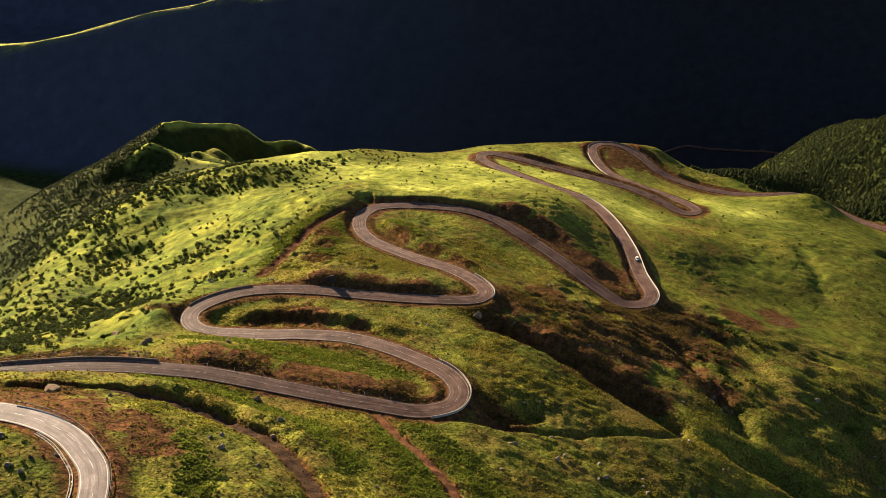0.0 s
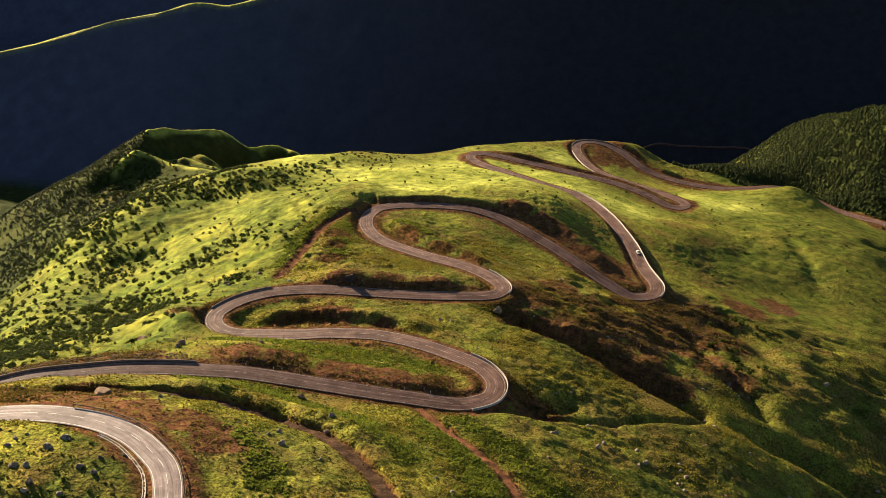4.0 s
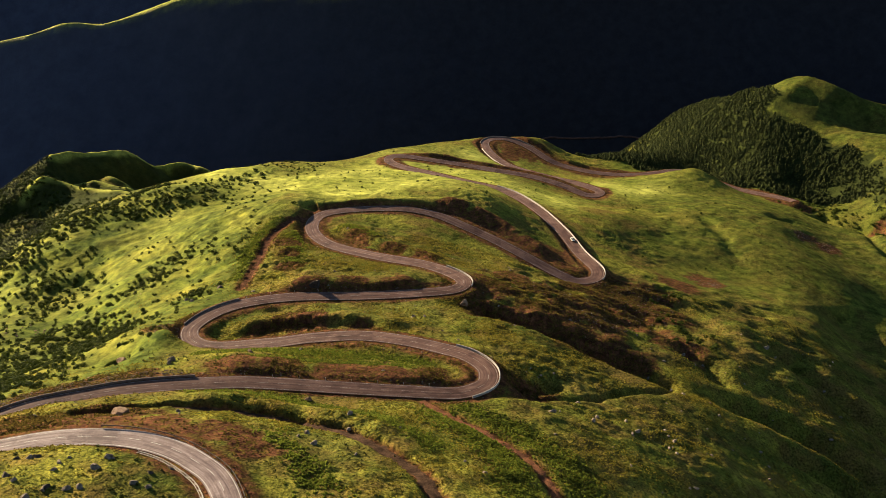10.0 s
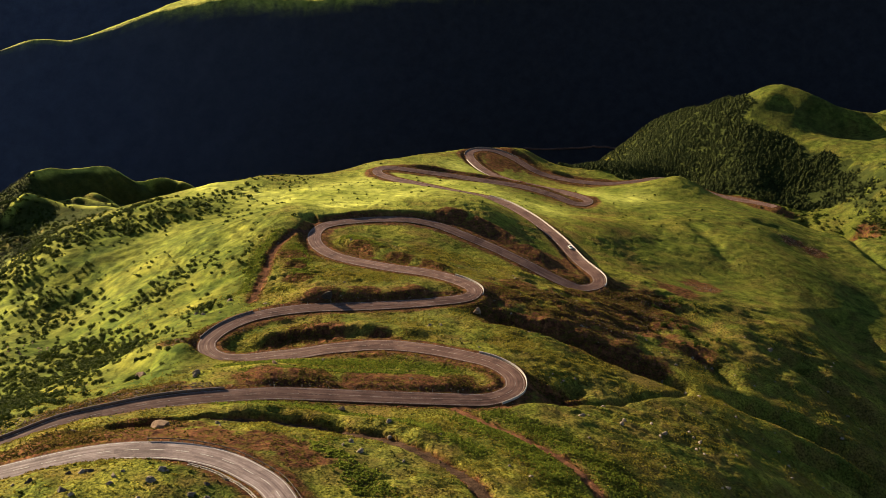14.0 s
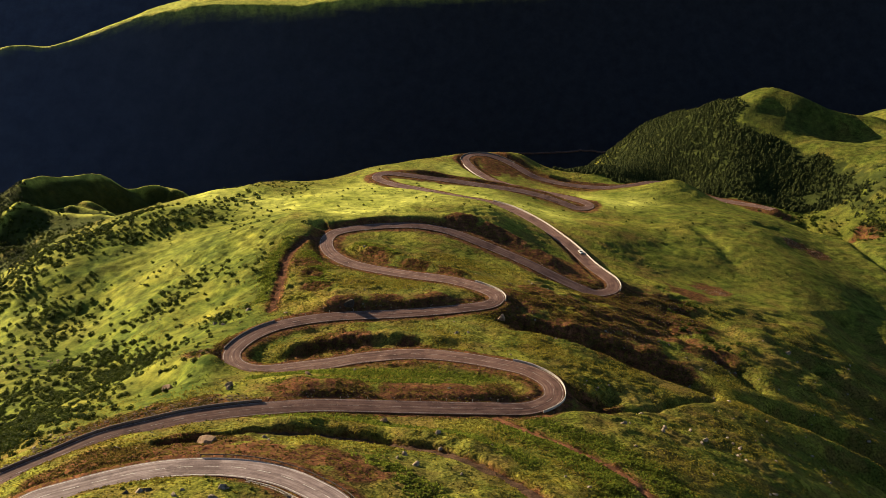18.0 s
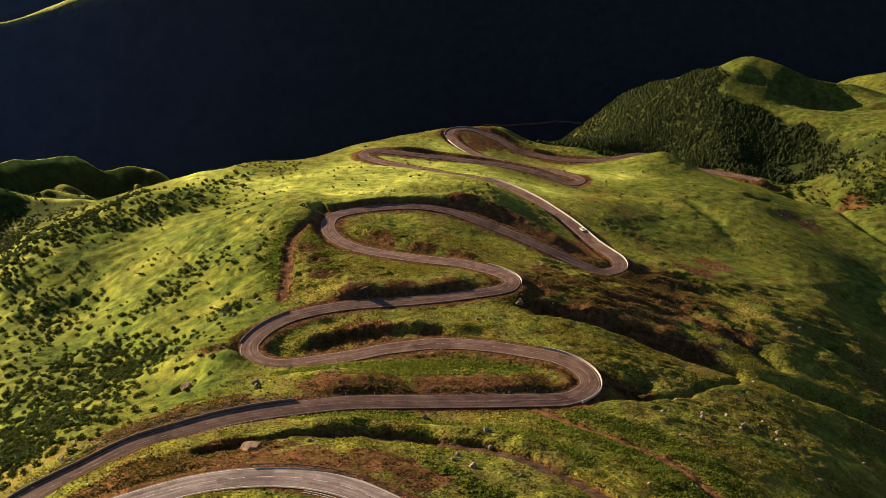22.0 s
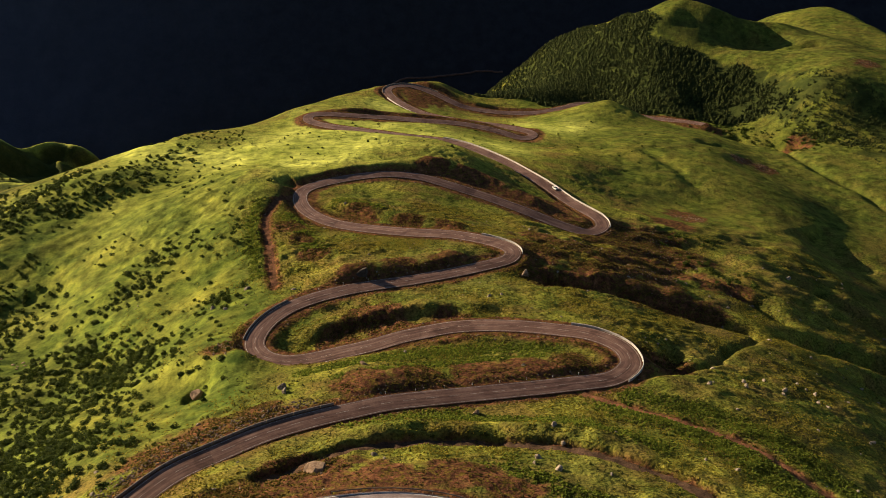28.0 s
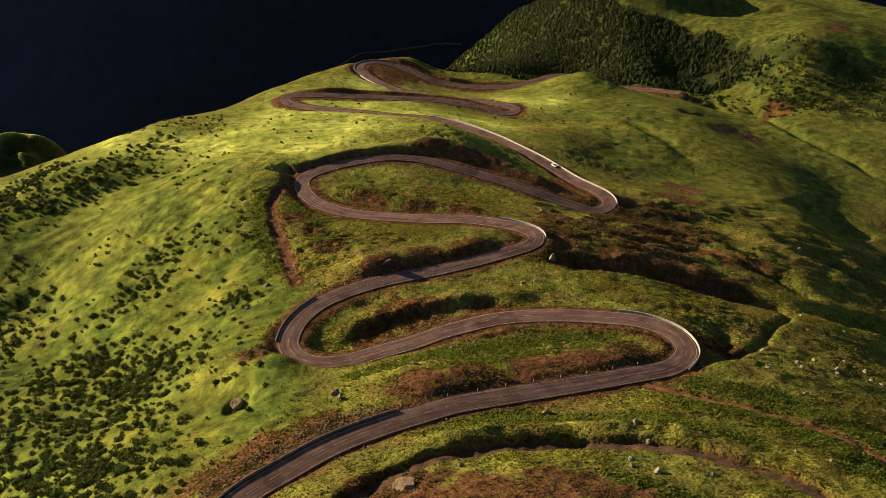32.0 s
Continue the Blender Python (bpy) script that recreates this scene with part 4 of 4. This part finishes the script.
for k in range(150):
    while True:
        x, y = rnd.uniform(-140, 215), rnd.uniform(205, 470)
        if road_gap(x, y)[0] > 6 and (x > 35 or rnd.random() < 0.45) and (lattice(np.array([x / 28]), np.array([y / 28]), 91)[0] > -0.15):
            break
    r = rnd.choice((0.45, 0.55, 0.7, 0.9))
    boulder(x, y, (r * rnd.uniform(1, 1.5), r, r * rnd.uniform(0.6, 0.9)), GREY[k % 5], "small grey stone lying in the grass", "stones on the slope", rnd.uniform(0, 6))
for k in range(60):
    x, y = rnd.uniform(-112, -38), rnd.uniform(160, 192)
    if road_gap(x, y)[0] > 6:
        r = rnd.uniform(0.5, 1.5)
        boulder(x, y, (r * rnd.uniform(1, 1.4), r, r * 0.75), GREY[k % 5] if k % 3 else HERO[2], "dark weathered rock among grass inside the bend", "rocks inside the bend", rnd.uniform(0, 6))
for k in range(26):
    boulder(-196 + rnd.gauss(0, 11), 398 + rnd.gauss(0, 6), (rnd.uniform(0.5, 1.0),) * 2 + (0.5,), WHITE[k % 3], "pale stone of a scree patch in the grass", "scree stones", k * 0.9)


def marker_post(i, off):
    p = shifted(road_line[i - 2:i + 3], off)[2]
    ob = tagged(new("marker_post"), "white roadside marker post with a dark band", "marker post", "marker posts along the road")
    ob.location = p
    bm = bmesh.new()
    bmesh.ops.create_cube(bm, size=1, matrix=Matrix.LocRotScale((0, 0, 0.1), None, (0.2, 0.2, 1.0)))
    bmesh.ops.bevel(bm, geom=bm.edges[:], offset=0.03, segments=1)
    part("post", bm, CONCRETE, ob)
    bm = bmesh.new()
    bmesh.ops.create_cube(bm, size=1, matrix=Matrix.LocRotScale((0, 0, 0.45), None, (0.215, 0.215, 0.12)))
    part("band", bm, RUBBER, ob, "dark reflector band")


for i in range(112, 182, 9):
    marker_post(i, 4.4)
for i in range(330, 420, 10):
    marker_post(i, 4.4)
# rubble along the foot of the lower road's bank and in the washed-out ground
rubble_v, rubble_f = [], []
for k in range(2600):
    pick = rnd.random()
    if pick < 0.3:
        p = road_line[rnd.randrange(0, 95)]
        x, y = p[0] + rnd.gauss(-6, 2.0), p[1] + abs(rnd.gauss(7.5, 2.2))
    elif pick < 0.7:
        a, b, r = rnd.choice(SOIL_PATCHES[7:18])
        x, y = rnd.gauss(a, r * 0.6), rnd.gauss(b, r * 0.6)
    else:
        p = road_line[rnd.randrange(0, 900)]
        g = rnd.choice((-1, 1)) * rnd.uniform(4.6, 8.5)
        x, y = p[0] + g * rnd.uniform(-0.5, 0.5), p[1] + g
    if road_gap(x, y)[0] < 4.4:
        continue
    r, z, c = rnd.uniform(0.12, 0.5), float(height(x, y)[0]), len(rubble_v)
    a = rnd.uniform(0, 6)
    for q in range(4):
        rubble_v.append((x + r * math.cos(a + q * 1.57) * rnd.uniform(0.7, 1.2), y + r * math.sin(a + q * 1.57) * rnd.uniform(0.7, 1.2), z - 0.1))
    for q in range(3):
        rubble_v.append((x + 0.6 * r * math.cos(a + q * 2.1), y + 0.6 * r * math.sin(a + q * 2.1), z + r * rnd.uniform(0.5, 0.9)))
    rubble_f += [(c, c + 1, c + 4), (c + 1, c + 2, c + 5), (c + 2, c + 3, c + 6), (c + 3, c, c + 4), (c + 1, c + 5, c + 4), (c + 2, c + 6, c + 5), (c + 3, c + 4, c + 6), (c + 4, c + 5, c + 6)]
tagged(put("rubble", mesh_of("rubble", rubble_v, rubble_f, RUBBLE)), "loose grey and brown stones on bare earth", "rubble", kind="stuff")


# ---- bushes, woods and tufts ----
def leaf_ball(rnd, centre, radius, count, leaf, verts, faces):
    for _ in range(count):
        v = Vector((rnd.gauss(0, 1), rnd.gauss(0, 1), rnd.gauss(0, 1))).normalized()
        p = Vector(centre) + Vector((v.x * radius[0], v.y * radius[1], v.z * radius[2])) * rnd.uniform(0.7, 1.05)
        n = (v + Vector((rnd.uniform(-1, 1), rnd.uniform(-1, 1), rnd.uniform(-0.6, 1))) * 0.6).normalized()
        a = n.orthogonal().normalized()
        b = n.cross(a)
        t = rnd.uniform(0, 6.28)
        a, b = a * math.cos(t) + b * math.sin(t), b * math.cos(t) - a * math.sin(t)
        s = leaf * rnd.uniform(0.6, 1.3)
        c = len(verts)
        verts += [p - a * s, p - b * s * 0.6, p + a * s, p + b * s * 0.6]
        faces.append((c, c + 1, c + 2, c + 3))


def bush_thing(seed):
    """A rounded mountain shrub, about 1 m in half-width, as an Empty with stems and a crown."""
    rnd = random.Random(seed)
    ob = tagged(new("bush"), "dark green rounded shrub on the grassy slope", "bush", "shrubs on the slope")
    bm = bmesh.new()
    for k in range(4):
        a = k * 1.57 + rnd.uniform(-0.4, 0.4)
        m = Matrix.Translation((0.18 * math.cos(a), 0.18 * math.sin(a), 0.3)) @ Euler((0.5 * math.sin(-a), 0.5 * math.cos(a), 0)).to_matrix().to_4x4()
        bmesh.ops.create_cone(bm, segments=5, radius1=0.07, radius2=0.03, depth=1.0, matrix=m)
    part("stems", bm, BRANCH, ob)
    verts, faces = [], []
    leaf_ball(rnd, (0, 0, 0.65), (0.75, 0.7, 0.6), 34, 0.24, verts, faces)
    for k in range(5):
        a = rnd.uniform(0, 6.28)
        leaf_ball(rnd, (0.5 * math.cos(a), 0.5 * math.sin(a), rnd.uniform(0.4, 0.9)), (0.45, 0.45, 0.4), 16, 0.2, verts, faces)
    put("crown", mesh_of("crown", verts, faces, BUSH), ob)
    return ob, verts, faces


bush_kinds = [bush_thing(s) for s in (3, 4, 5, 6)]
THICKETS = [([(-350, 690), (-300, 640), (-270, 600)], 26, 320), ([(-420, 660), (-345, 700), (-320, 640)], 28, 260), ([(-215, 575), (-245, 520), (-280, 460)], 20, 380), ([(-185, 600), (-215, 560)], 10, 120), ([(-240, 500), (-207, 544), (-176, 546), (-156, 560), (-136, 612)], 16, 300), ([(-265, 530), (-235, 485), (-205, 457), (-190, 430)], 20, 260), ([(-150, 423), (-133, 434), (-123, 462)], 13, 120),
            ([(-175, 395), (-150, 372), (-135, 355), (-141, 328)], 20, 420), ([(-142, 283), (-155, 300), (-165, 335), (-185, 375)], 20, 400), ([(-143, 255), (-150, 270), (-165, 290), (-195, 330)], 20, 400),
            ([(-280, 600), (-250, 560), (-265, 520)], 24, 260), ([(-300, 480), (-260, 430), (-225, 380), (-200, 320)], 40, 360), ([(-360, 660), (-340, 600), (-320, 540)], 30, 300), ([(-115, 385), (-100, 378), (-92, 392)], 8, 26),
            ([(-92, 425), (-95, 455), (-90, 480), (-78, 497)], 6, 16), ([(270, 790), (300, 740), (330, 700), (360, 690)], 16, 240), ([(180, 850), (215, 835), (240, 820)], 9, 90), ([(120, 440), (128, 420), (135, 400)], 9, 40), ([(118, 460), (140, 470)], 8, 20)]
spots_b = []
rnd = random.Random(8)
for points, r, count in THICKETS:
    p = np.array(points, float)
    for _ in range(count):
        k = rnd.randrange(len(p) - 1)
        u = rnd.random()
        q = p[k] * (1 - u) + p[k + 1] * u
        spots_b.append((q[0] + rnd.gauss(0, r * 0.6), q[1] + rnd.gauss(0, r * 0.6), rnd.uniform(0.6, 1.8)))
for _ in range(2300):
    x, y = rnd.uniform(-330, -95), rnd.uniform(255, 690)
    if fractal(np.array([x]), np.array([y]), 40, 2, 77)[0] + rnd.uniform(-0.4, 0.4) > 0.05:
        spots_b.append((x, y, rnd.uniform(0.5, 1.3)))
for _ in range(70):
    spots_b.append((rnd.uniform(-115, -35), rnd.uniform(158, 195), rnd.uniform(0.3, 0.75)))
for _ in range(110):
    spots_b.append((rnd.uniform(-80, 230), rnd.uniform(540, 740), rnd.uniform(0.4, 1.1)))
xs, ys = np.array([s[0] for s in spots_b]), np.array([s[1] for s in spots_b])
gap, zs = road_gap(xs, ys), height(xs, ys)
order = sorted((i for i in range(len(spots_b)) if gap[i] > 7), key=lambda i: xs[i] * -0.5 + ys[i])
stuff_v, stuff_f = [], []
for rank, i in enumerate(order):
    x, y, s = spots_b[i]
    ob, bv, bf = bush_kinds[i % 4]
    m = Matrix.LocRotScale((x, y, zs[i] - 0.15 * s), Euler((0, 0, rnd.uniform(0, 6.28))), (s * rnd.uniform(0.9, 1.3), s * rnd.uniform(0.9, 1.3), s * rnd.uniform(0.75, 1.1)))
    if rank < 280:
        if rank < 4:
            copied = bush_kinds[rank][0]
        else:
            copied = copy_thing(ob, Matrix.Identity(4))
        copied.matrix_basis = m
    else:
        c = len(stuff_v)
        stuff_v += [m @ v for v in bv]
        stuff_f += [tuple(c + q for q in f) for f in bf]
tagged(put("shrubland", mesh_of("shrubland", stuff_v, stuff_f, BUSH)), "dense dark green shrubs on the mountain flank", "shrubs", kind="stuff")

# the wood on the dark hill and the scrub on the slope beside it: crowns of many small clumps
def crowns(name, xs, ys, tall, clumps, seed, mat, label, slim=0.42):
    rs = np.random.RandomState(seed)
    n = len(xs)
    v = np.zeros((n, clumps, 7, 3))
    zs = height(xs, ys)
    for k in range(clumps):
        up = (k + 0.4) / clumps
        reach = tall * slim * (1.15 - up) * rs.uniform(0.2, 1.0, n)
        a = rs.uniform(0, 6.28, n)
        px, py, pz = xs + reach * np.cos(a), ys + reach * np.sin(a), zs + tall * (up * 0.8 - 0.05)
        size = tall * (0.34 - 0.16 * up) * rs.uniform(0.75, 1.25, n)
        for q in range(6):
            e = a + q * 1.047 + rs.uniform(-0.3, 0.3, n)
            w = size * rs.uniform(0.6, 1.15, n)
            v[:, k, q] = np.c_[px + w * np.cos(e), py + w * np.sin(e), pz + size * rs.uniform(-0.35, 0.2, n)]
        v[:, k, 6] = np.c_[px, py, pz + size * rs.uniform(0.7, 1.2, n)]
    base = np.arange(n * clumps)[:, None, None] * 7
    tri = np.array([(q, (q + 1) % 6, 6) for q in range(6)])[None]
    loops = (base + tri).astype(np.int32).ravel()
    me = bpy.data.meshes.new(name)
    me.vertices.add(n * clumps * 7)
    me.vertices.foreach_set("co", v.astype(np.float32).ravel())
    me.loops.add(len(loops))
    me.loops.foreach_set("vertex_index", loops)
    me.polygons.add(len(loops) // 3)
    me.polygons.foreach_set("loop_start", np.arange(0, len(loops), 3, dtype=np.int32))
    me.update()
    me.materials.append(mat)
    return tagged(put(name, me), label, "wood", kind="stuff")


def scattered(outline, count, seed, ragged=7.0, gaps=-9.0):
    """Random places within an outline, clear of the roads, thinned where a slow noise runs low."""
    rs = np.random.RandomState(seed)
    o = np.array(outline, float)
    x, y = rs.uniform(o[:, 0].min() - 8, o[:, 0].max() + 8, count), rs.uniform(o[:, 1].min() - 8, o[:, 1].max() + 8, count)
    ok = inside(x + ragged * fractal(x, y, 18, 2, 58), y + ragged * fractal(x, y, 22, 2, 59), outline) > 0.5
    ok &= fractal(x, y, 26, 3, 60) + 0.25 * rs.normal(0, 1, count) > gaps
    x, y = x[ok], y[ok]
    far = road_gap(x, y) > 8
    return x[far], y[far], rs


wx, wy, rs = scattered(HILL_WOOD, 19000, 21, 16.0, -0.62)
crowns("hill_wood", wx, wy, rs.uniform(1.8, 4.6, len(wx)), 6, 22, CONIFER, "dense dark green wood covering the shaded hillside")
wx, wy, rs = scattered(HILL_SCRUB, 3600, 23, 12.0, -0.12)
crowns("hill_scrub", wx, wy, rs.uniform(1.2, 3.0, len(wx)), 5, 24, CONIFER, "patchy dark green scrub on the slope below the ridge", 0.6)
wx, wy, rs = scattered([(-345, 735), (-326, 716), (-318, 680), (-330, 650), (-300, 640), (-275, 600), (-262, 560), (-300, 500), (-420, 540), (-440, 660), (-400, 715)], 9500, 25, 12.0, -0.2)
crowns("flank_scrub", wx, wy, rs.uniform(1.0, 2.6, len(wx)), 5, 26, CONIFER, "dense dark green scrub on the steep flank", 0.6)
wx, wy, rs = scattered([(-120, 200), (60, 185), (215, 230), (235, 470), (120, 480), (-60, 470), (-125, 330)], 15000, 41, 6.0, 0.02)
crowns("tussocks", wx, wy, rs.uniform(0.4, 1.15, len(wx)), 3, 42, TUSSOCK, "dark green tussocks and low herbs dotting the turf", 0.7)
wx, wy, rs = scattered([(-120, 560), (-40, 520), (90, 560), (260, 480), (300, 690), (190, 740), (100, 690), (-60, 690)], 3200, 43, 8.0, 0.12)
crowns("meadow_tussocks", wx, wy, rs.uniform(0.5, 1.2, len(wx)), 3, 44, TUSSOCK, "small dark tussocks dotting the upper meadow", 0.7)
wx, wy, rs = scattered([(500, 1140), (545, 1135), (545, 1160), (500, 1160)], 110, 27)
crowns("ridge_trees", wx, wy, rs.uniform(6, 12, len(wx)), 6, 28, CONIFER, "clump of dark trees on the far ridge")


def tufts(name, count, seed, accept, size, mat, label):
    """Clumps of grass or weeds, each a few bent blades-bundles."""
    rs = np.random.RandomState(seed)
    xs, ys = accept(rs, count)
    zs = height(xs, ys)
    v = np.zeros((len(xs), 9, 3))
    for b in range(3):
        a = rs.uniform(0, 6.28, len(xs))
        s = size * rs.uniform(0.5, 1.4, len(xs))
        px, py = xs + rs.normal(0, 0.35 * size, len(xs)), ys + rs.normal(0, 0.35 * size, len(xs))
        lean = rs.uniform(-0.5, 0.5, (len(xs), 2)) * s[:, None]
        v[:, b * 3] = np.c_[px - np.cos(a) * s * 0.75, py - np.sin(a) * s * 0.75, zs - 0.08]
        v[:, b * 3 + 1] = np.c_[px + np.cos(a) * s * 0.75, py + np.sin(a) * s * 0.75, zs - 0.08]
        v[:, b * 3 + 2] = np.c_[px + lean[:, 0], py + lean[:, 1], zs + s * 0.8]
    me = bpy.data.meshes.new(name)
    n = len(xs) * 9
    me.vertices.add(n)
    me.vertices.foreach_set("co", v.astype(np.float32).ravel())
    me.loops.add(n)
    me.loops.foreach_set("vertex_index", np.arange(n, dtype=np.int32))
    me.polygons.add(n // 3)
    me.polygons.foreach_set("loop_start", np.arange(0, n, 3, dtype=np.int32))
    me.update()
    me.materials.append(mat)
    return tagged(put(name, me), label, "grass", kind="stuff")


# ---- earth tracks across the spur ----
def dirt_track(points, half, mat, label):
    line = spline([(a, b, 0) for a, b in points], 0.7)
    n = sides(line)
    offs = np.linspace(-1, 1, 7) * half
    v = []
    for k, o in enumerate(offs):
        ragged = 0.35 * half * fractal(line[:, 0] + 50 * k, line[:, 1], 3.5, 2, 87) if k in (0, 6) else 0
        q = line[:, :2] + n * (o + ragged)[:, None] if k in (0, 6) else line[:, :2] + n * o
        rut = -0.12 if k in (1, 5) else 0.0
        lift = -0.25 if k in (0, 6) else 0.07 + rut * 0.3
        v.append(np.c_[q, height(q[:, 0], q[:, 1]) + lift])
    v = np.stack(v, 1).reshape(-1, 3)
    f = [(i * 7 + j, i * 7 + j + 1, (i + 1) * 7 + j + 1, (i + 1) * 7 + j) for i in range(len(line) - 1) for j in range(6)]
    return tagged(put("dirt_track", mesh_of("dirt_track", v, f, mat, False)), label, "track", kind="structure")


dirt_track(RED_TRACK, 1.9, TRACK_RED, "narrow reddish earth track running down the grass")
TRENCH = [(-67, 489), (-76, 478), (-81, 464), (-82, 446), (-80.5, 428), (-80, 406), (-79, 384)]
dirt_track(TRENCH, 1.9, TRACK_EARTH, "red earth drainage trench beside a hairpin bend")
dirt_track(DARK_TRACK, 2.6, TRACK_DARK, "dark brown earth track across the grassy spur")
for points, half in ((RED_TRACK, 2.0), (DARK_TRACK, 2.6), (TRENCH, 2.2)):
    idx, d, u = line_offset(X, Y, points, 6)
    DIST[idx] = np.where(np.abs(d) < half, 0, DIST[idx])

core_idx = np.nonzero((X > -150) & (X < 215) & (Y > 140) & (Y < 480) & (DIST > 5.5))[0]
lush = fractal(X[core_idx], Y[core_idx], 18, 3, 81)
soil_c = soil[core_idx]


def lush_places(rs, count):
    w = (np.clip(lush * 1.2 + 0.25, 0.03, 1)) * (1 - soil_c) * (1 - 0.85 * west[core_idx])
    pick = rs.choice(core_idx, count, p=w / w.sum())
    return X[pick] + rs.uniform(-0.5, 0.5, count), Y[pick] + rs.uniform(-0.5, 0.5, count)


def weedy_places(rs, count):
    w = np.clip(soil_c, 0, 1) * np.clip(0.3 + lush, 0.04, 1)
    pick = rs.choice(core_idx, count, p=w / w.sum())
    return X[pick] + rs.uniform(-0.5, 0.5, count), Y[pick] + rs.uniform(-0.5, 0.5, count)


HERB_BEDS = [([(-26, 218), (-16, 208), (-8, 196), (-4, 180)], 7), ([(30, 270), (46, 258), (60, 240), (66, 220), (70, 195)], 6), ([(20, 262), (34, 246), (44, 228), (48, 205)], 6), ([(-84, 482), (-88, 460), (-88, 430), (-86, 400)], 3.0),
             ([(-70, 460), (-66, 440), (-62, 415)], 4), ([(-30, 462), (-45, 474)], 5), ([(-60, 288), (-30, 296), (5, 299)], 4), ([(-70, 300), (-30, 310), (10, 305)], 5), ([(-60, 258), (-30, 258), (0, 248), (20, 232)], 5), ([(90, 400), (98, 408)], 5), ([(100, 560), (120, 520), (135, 490)], 10)]


def herb_places(rs, count):
    bed = np.zeros(len(core_idx))
    for points, r in HERB_BEDS:
        idx, d, u = line_offset(X[core_idx], Y[core_idx], points, 2.5 * r)
        bed[idx] = np.maximum(bed[idx], np.exp(-(d / r) ** 2))
    w = np.clip(bed + 0.5 * lush - 0.15, 0, 1) * (1 - soil_c) * (bed > 0.05)
    pick = rs.choice(core_idx, count, p=w / w.sum())
    return X[pick] + rs.uniform(-0.6, 0.6, count), Y[pick] + rs.uniform(-0.6, 0.6, count)


tufts("herb_beds", 15000, 6, herb_places, 0.55, HERB, "bright green leafy herbs growing in beds")
tufts("grass_tufts", 60000, 3, lush_places, 0.34, TUFT, "lush green grass tufts and herbs")
tufts("bank_weeds", 26000, 4, weedy_places, 0.42, WEED, "brown and yellow weeds on earth banks")


# ---- the car on the upper leg ----
def box_part(name, size, at, mat, parent, bevel=0.05, taper=0.0, label=""):
    bm = bmesh.new()
    bmesh.ops.create_cube(bm, size=1, matrix=Matrix.LocRotScale(at, None, size))
    if taper:
        for v in bm.verts:
            if v.co.z > at[2]:
                v.co.x = at[0] + (v.co.x - at[0]) * (1 - taper)
                v.co.y = at[1] + (v.co.y - at[1]) * (1 - taper * 0.5)
    bmesh.ops.bevel(bm, geom=bm.edges[:], offset=bevel, segments=2, affect="EDGES")
    return part(name, bm, mat, parent, label)


def build_car(x, y):
    i = int(np.argmin((road_line[:, 0] - x) ** 2 + (road_line[:, 1] - y) ** 2))
    p, d, n = road_line[i], road_line[i - 2] - road_line[i + 2], sides(road_line)[i]
    car = tagged(new("car"), "small pale off-white car driving on the sunlit road", "car")
    box_part("body", (4.4, 1.78, 0.62), (0, 0, 0.68), CAR_PAINT, car, 0.12)
    box_part("cabin", (2.7, 1.62, 0.62), (-0.25, 0, 1.27), CAR_GLASS, car, 0.08, 0.22, "dark tinted windows")
    box_part("roof", (1.9, 1.4, 0.07), (-0.25, 0, 1.6), CAR_PAINT, car, 0.03)
    box_part("bumper", (0.2, 1.74, 0.25), (2.2, 0, 0.5), RUBBER, car, 0.05)
    box_part("bumper", (0.2, 1.74, 0.25), (-2.2, 0, 0.5), RUBBER, car, 0.05)
    for s in (-1, 1):
        box_part("headlight", (0.1, 0.36, 0.16), (2.18, s * 0.62, 0.78), CLEAR_LENS, car, 0.03, 0, "clear headlight")
        box_part("tail_light", (0.1, 0.3, 0.2), (-2.18, s * 0.66, 0.82), RED_LENS, car, 0.03, 0, "red tail light")
        box_part("mirror", (0.14, 0.2, 0.14), (0.75, s * 0.98, 1.05), CAR_PAINT, car, 0.03)
        for ax in (-1.35, 1.38):
            turn = Matrix.Translation((ax, s * 0.8, 0.33)) @ Euler((radians(90), 0, 0)).to_matrix().to_4x4()
            bm = bmesh.new()
            bmesh.ops.create_cone(bm, cap_ends=True, segments=20, radius1=0.33, radius2=0.33, depth=0.22, matrix=turn)
            bmesh.ops.bevel(bm, geom=[e for e in bm.edges if e.is_manifold and e.calc_face_angle() > 1], offset=0.03, segments=1)
            wheel = part("wheel", bm, RUBBER, car, "black tyre")
            bm = bmesh.new()
            bmesh.ops.create_cone(bm, cap_ends=True, segments=14, radius1=0.2, radius2=0.17, depth=0.24, matrix=turn)
            part("rim", bm, STEEL, wheel, "grey steel rim")
    q = Vector(d).to_track_quat("X", "Z")
    car.matrix_world = Matrix.LocRotScale((p[0] - n[0] * 1.6, p[1] - n[1] * 1.6, p[2] + 0.05), q, None)
    return car


build_car(77, 530)
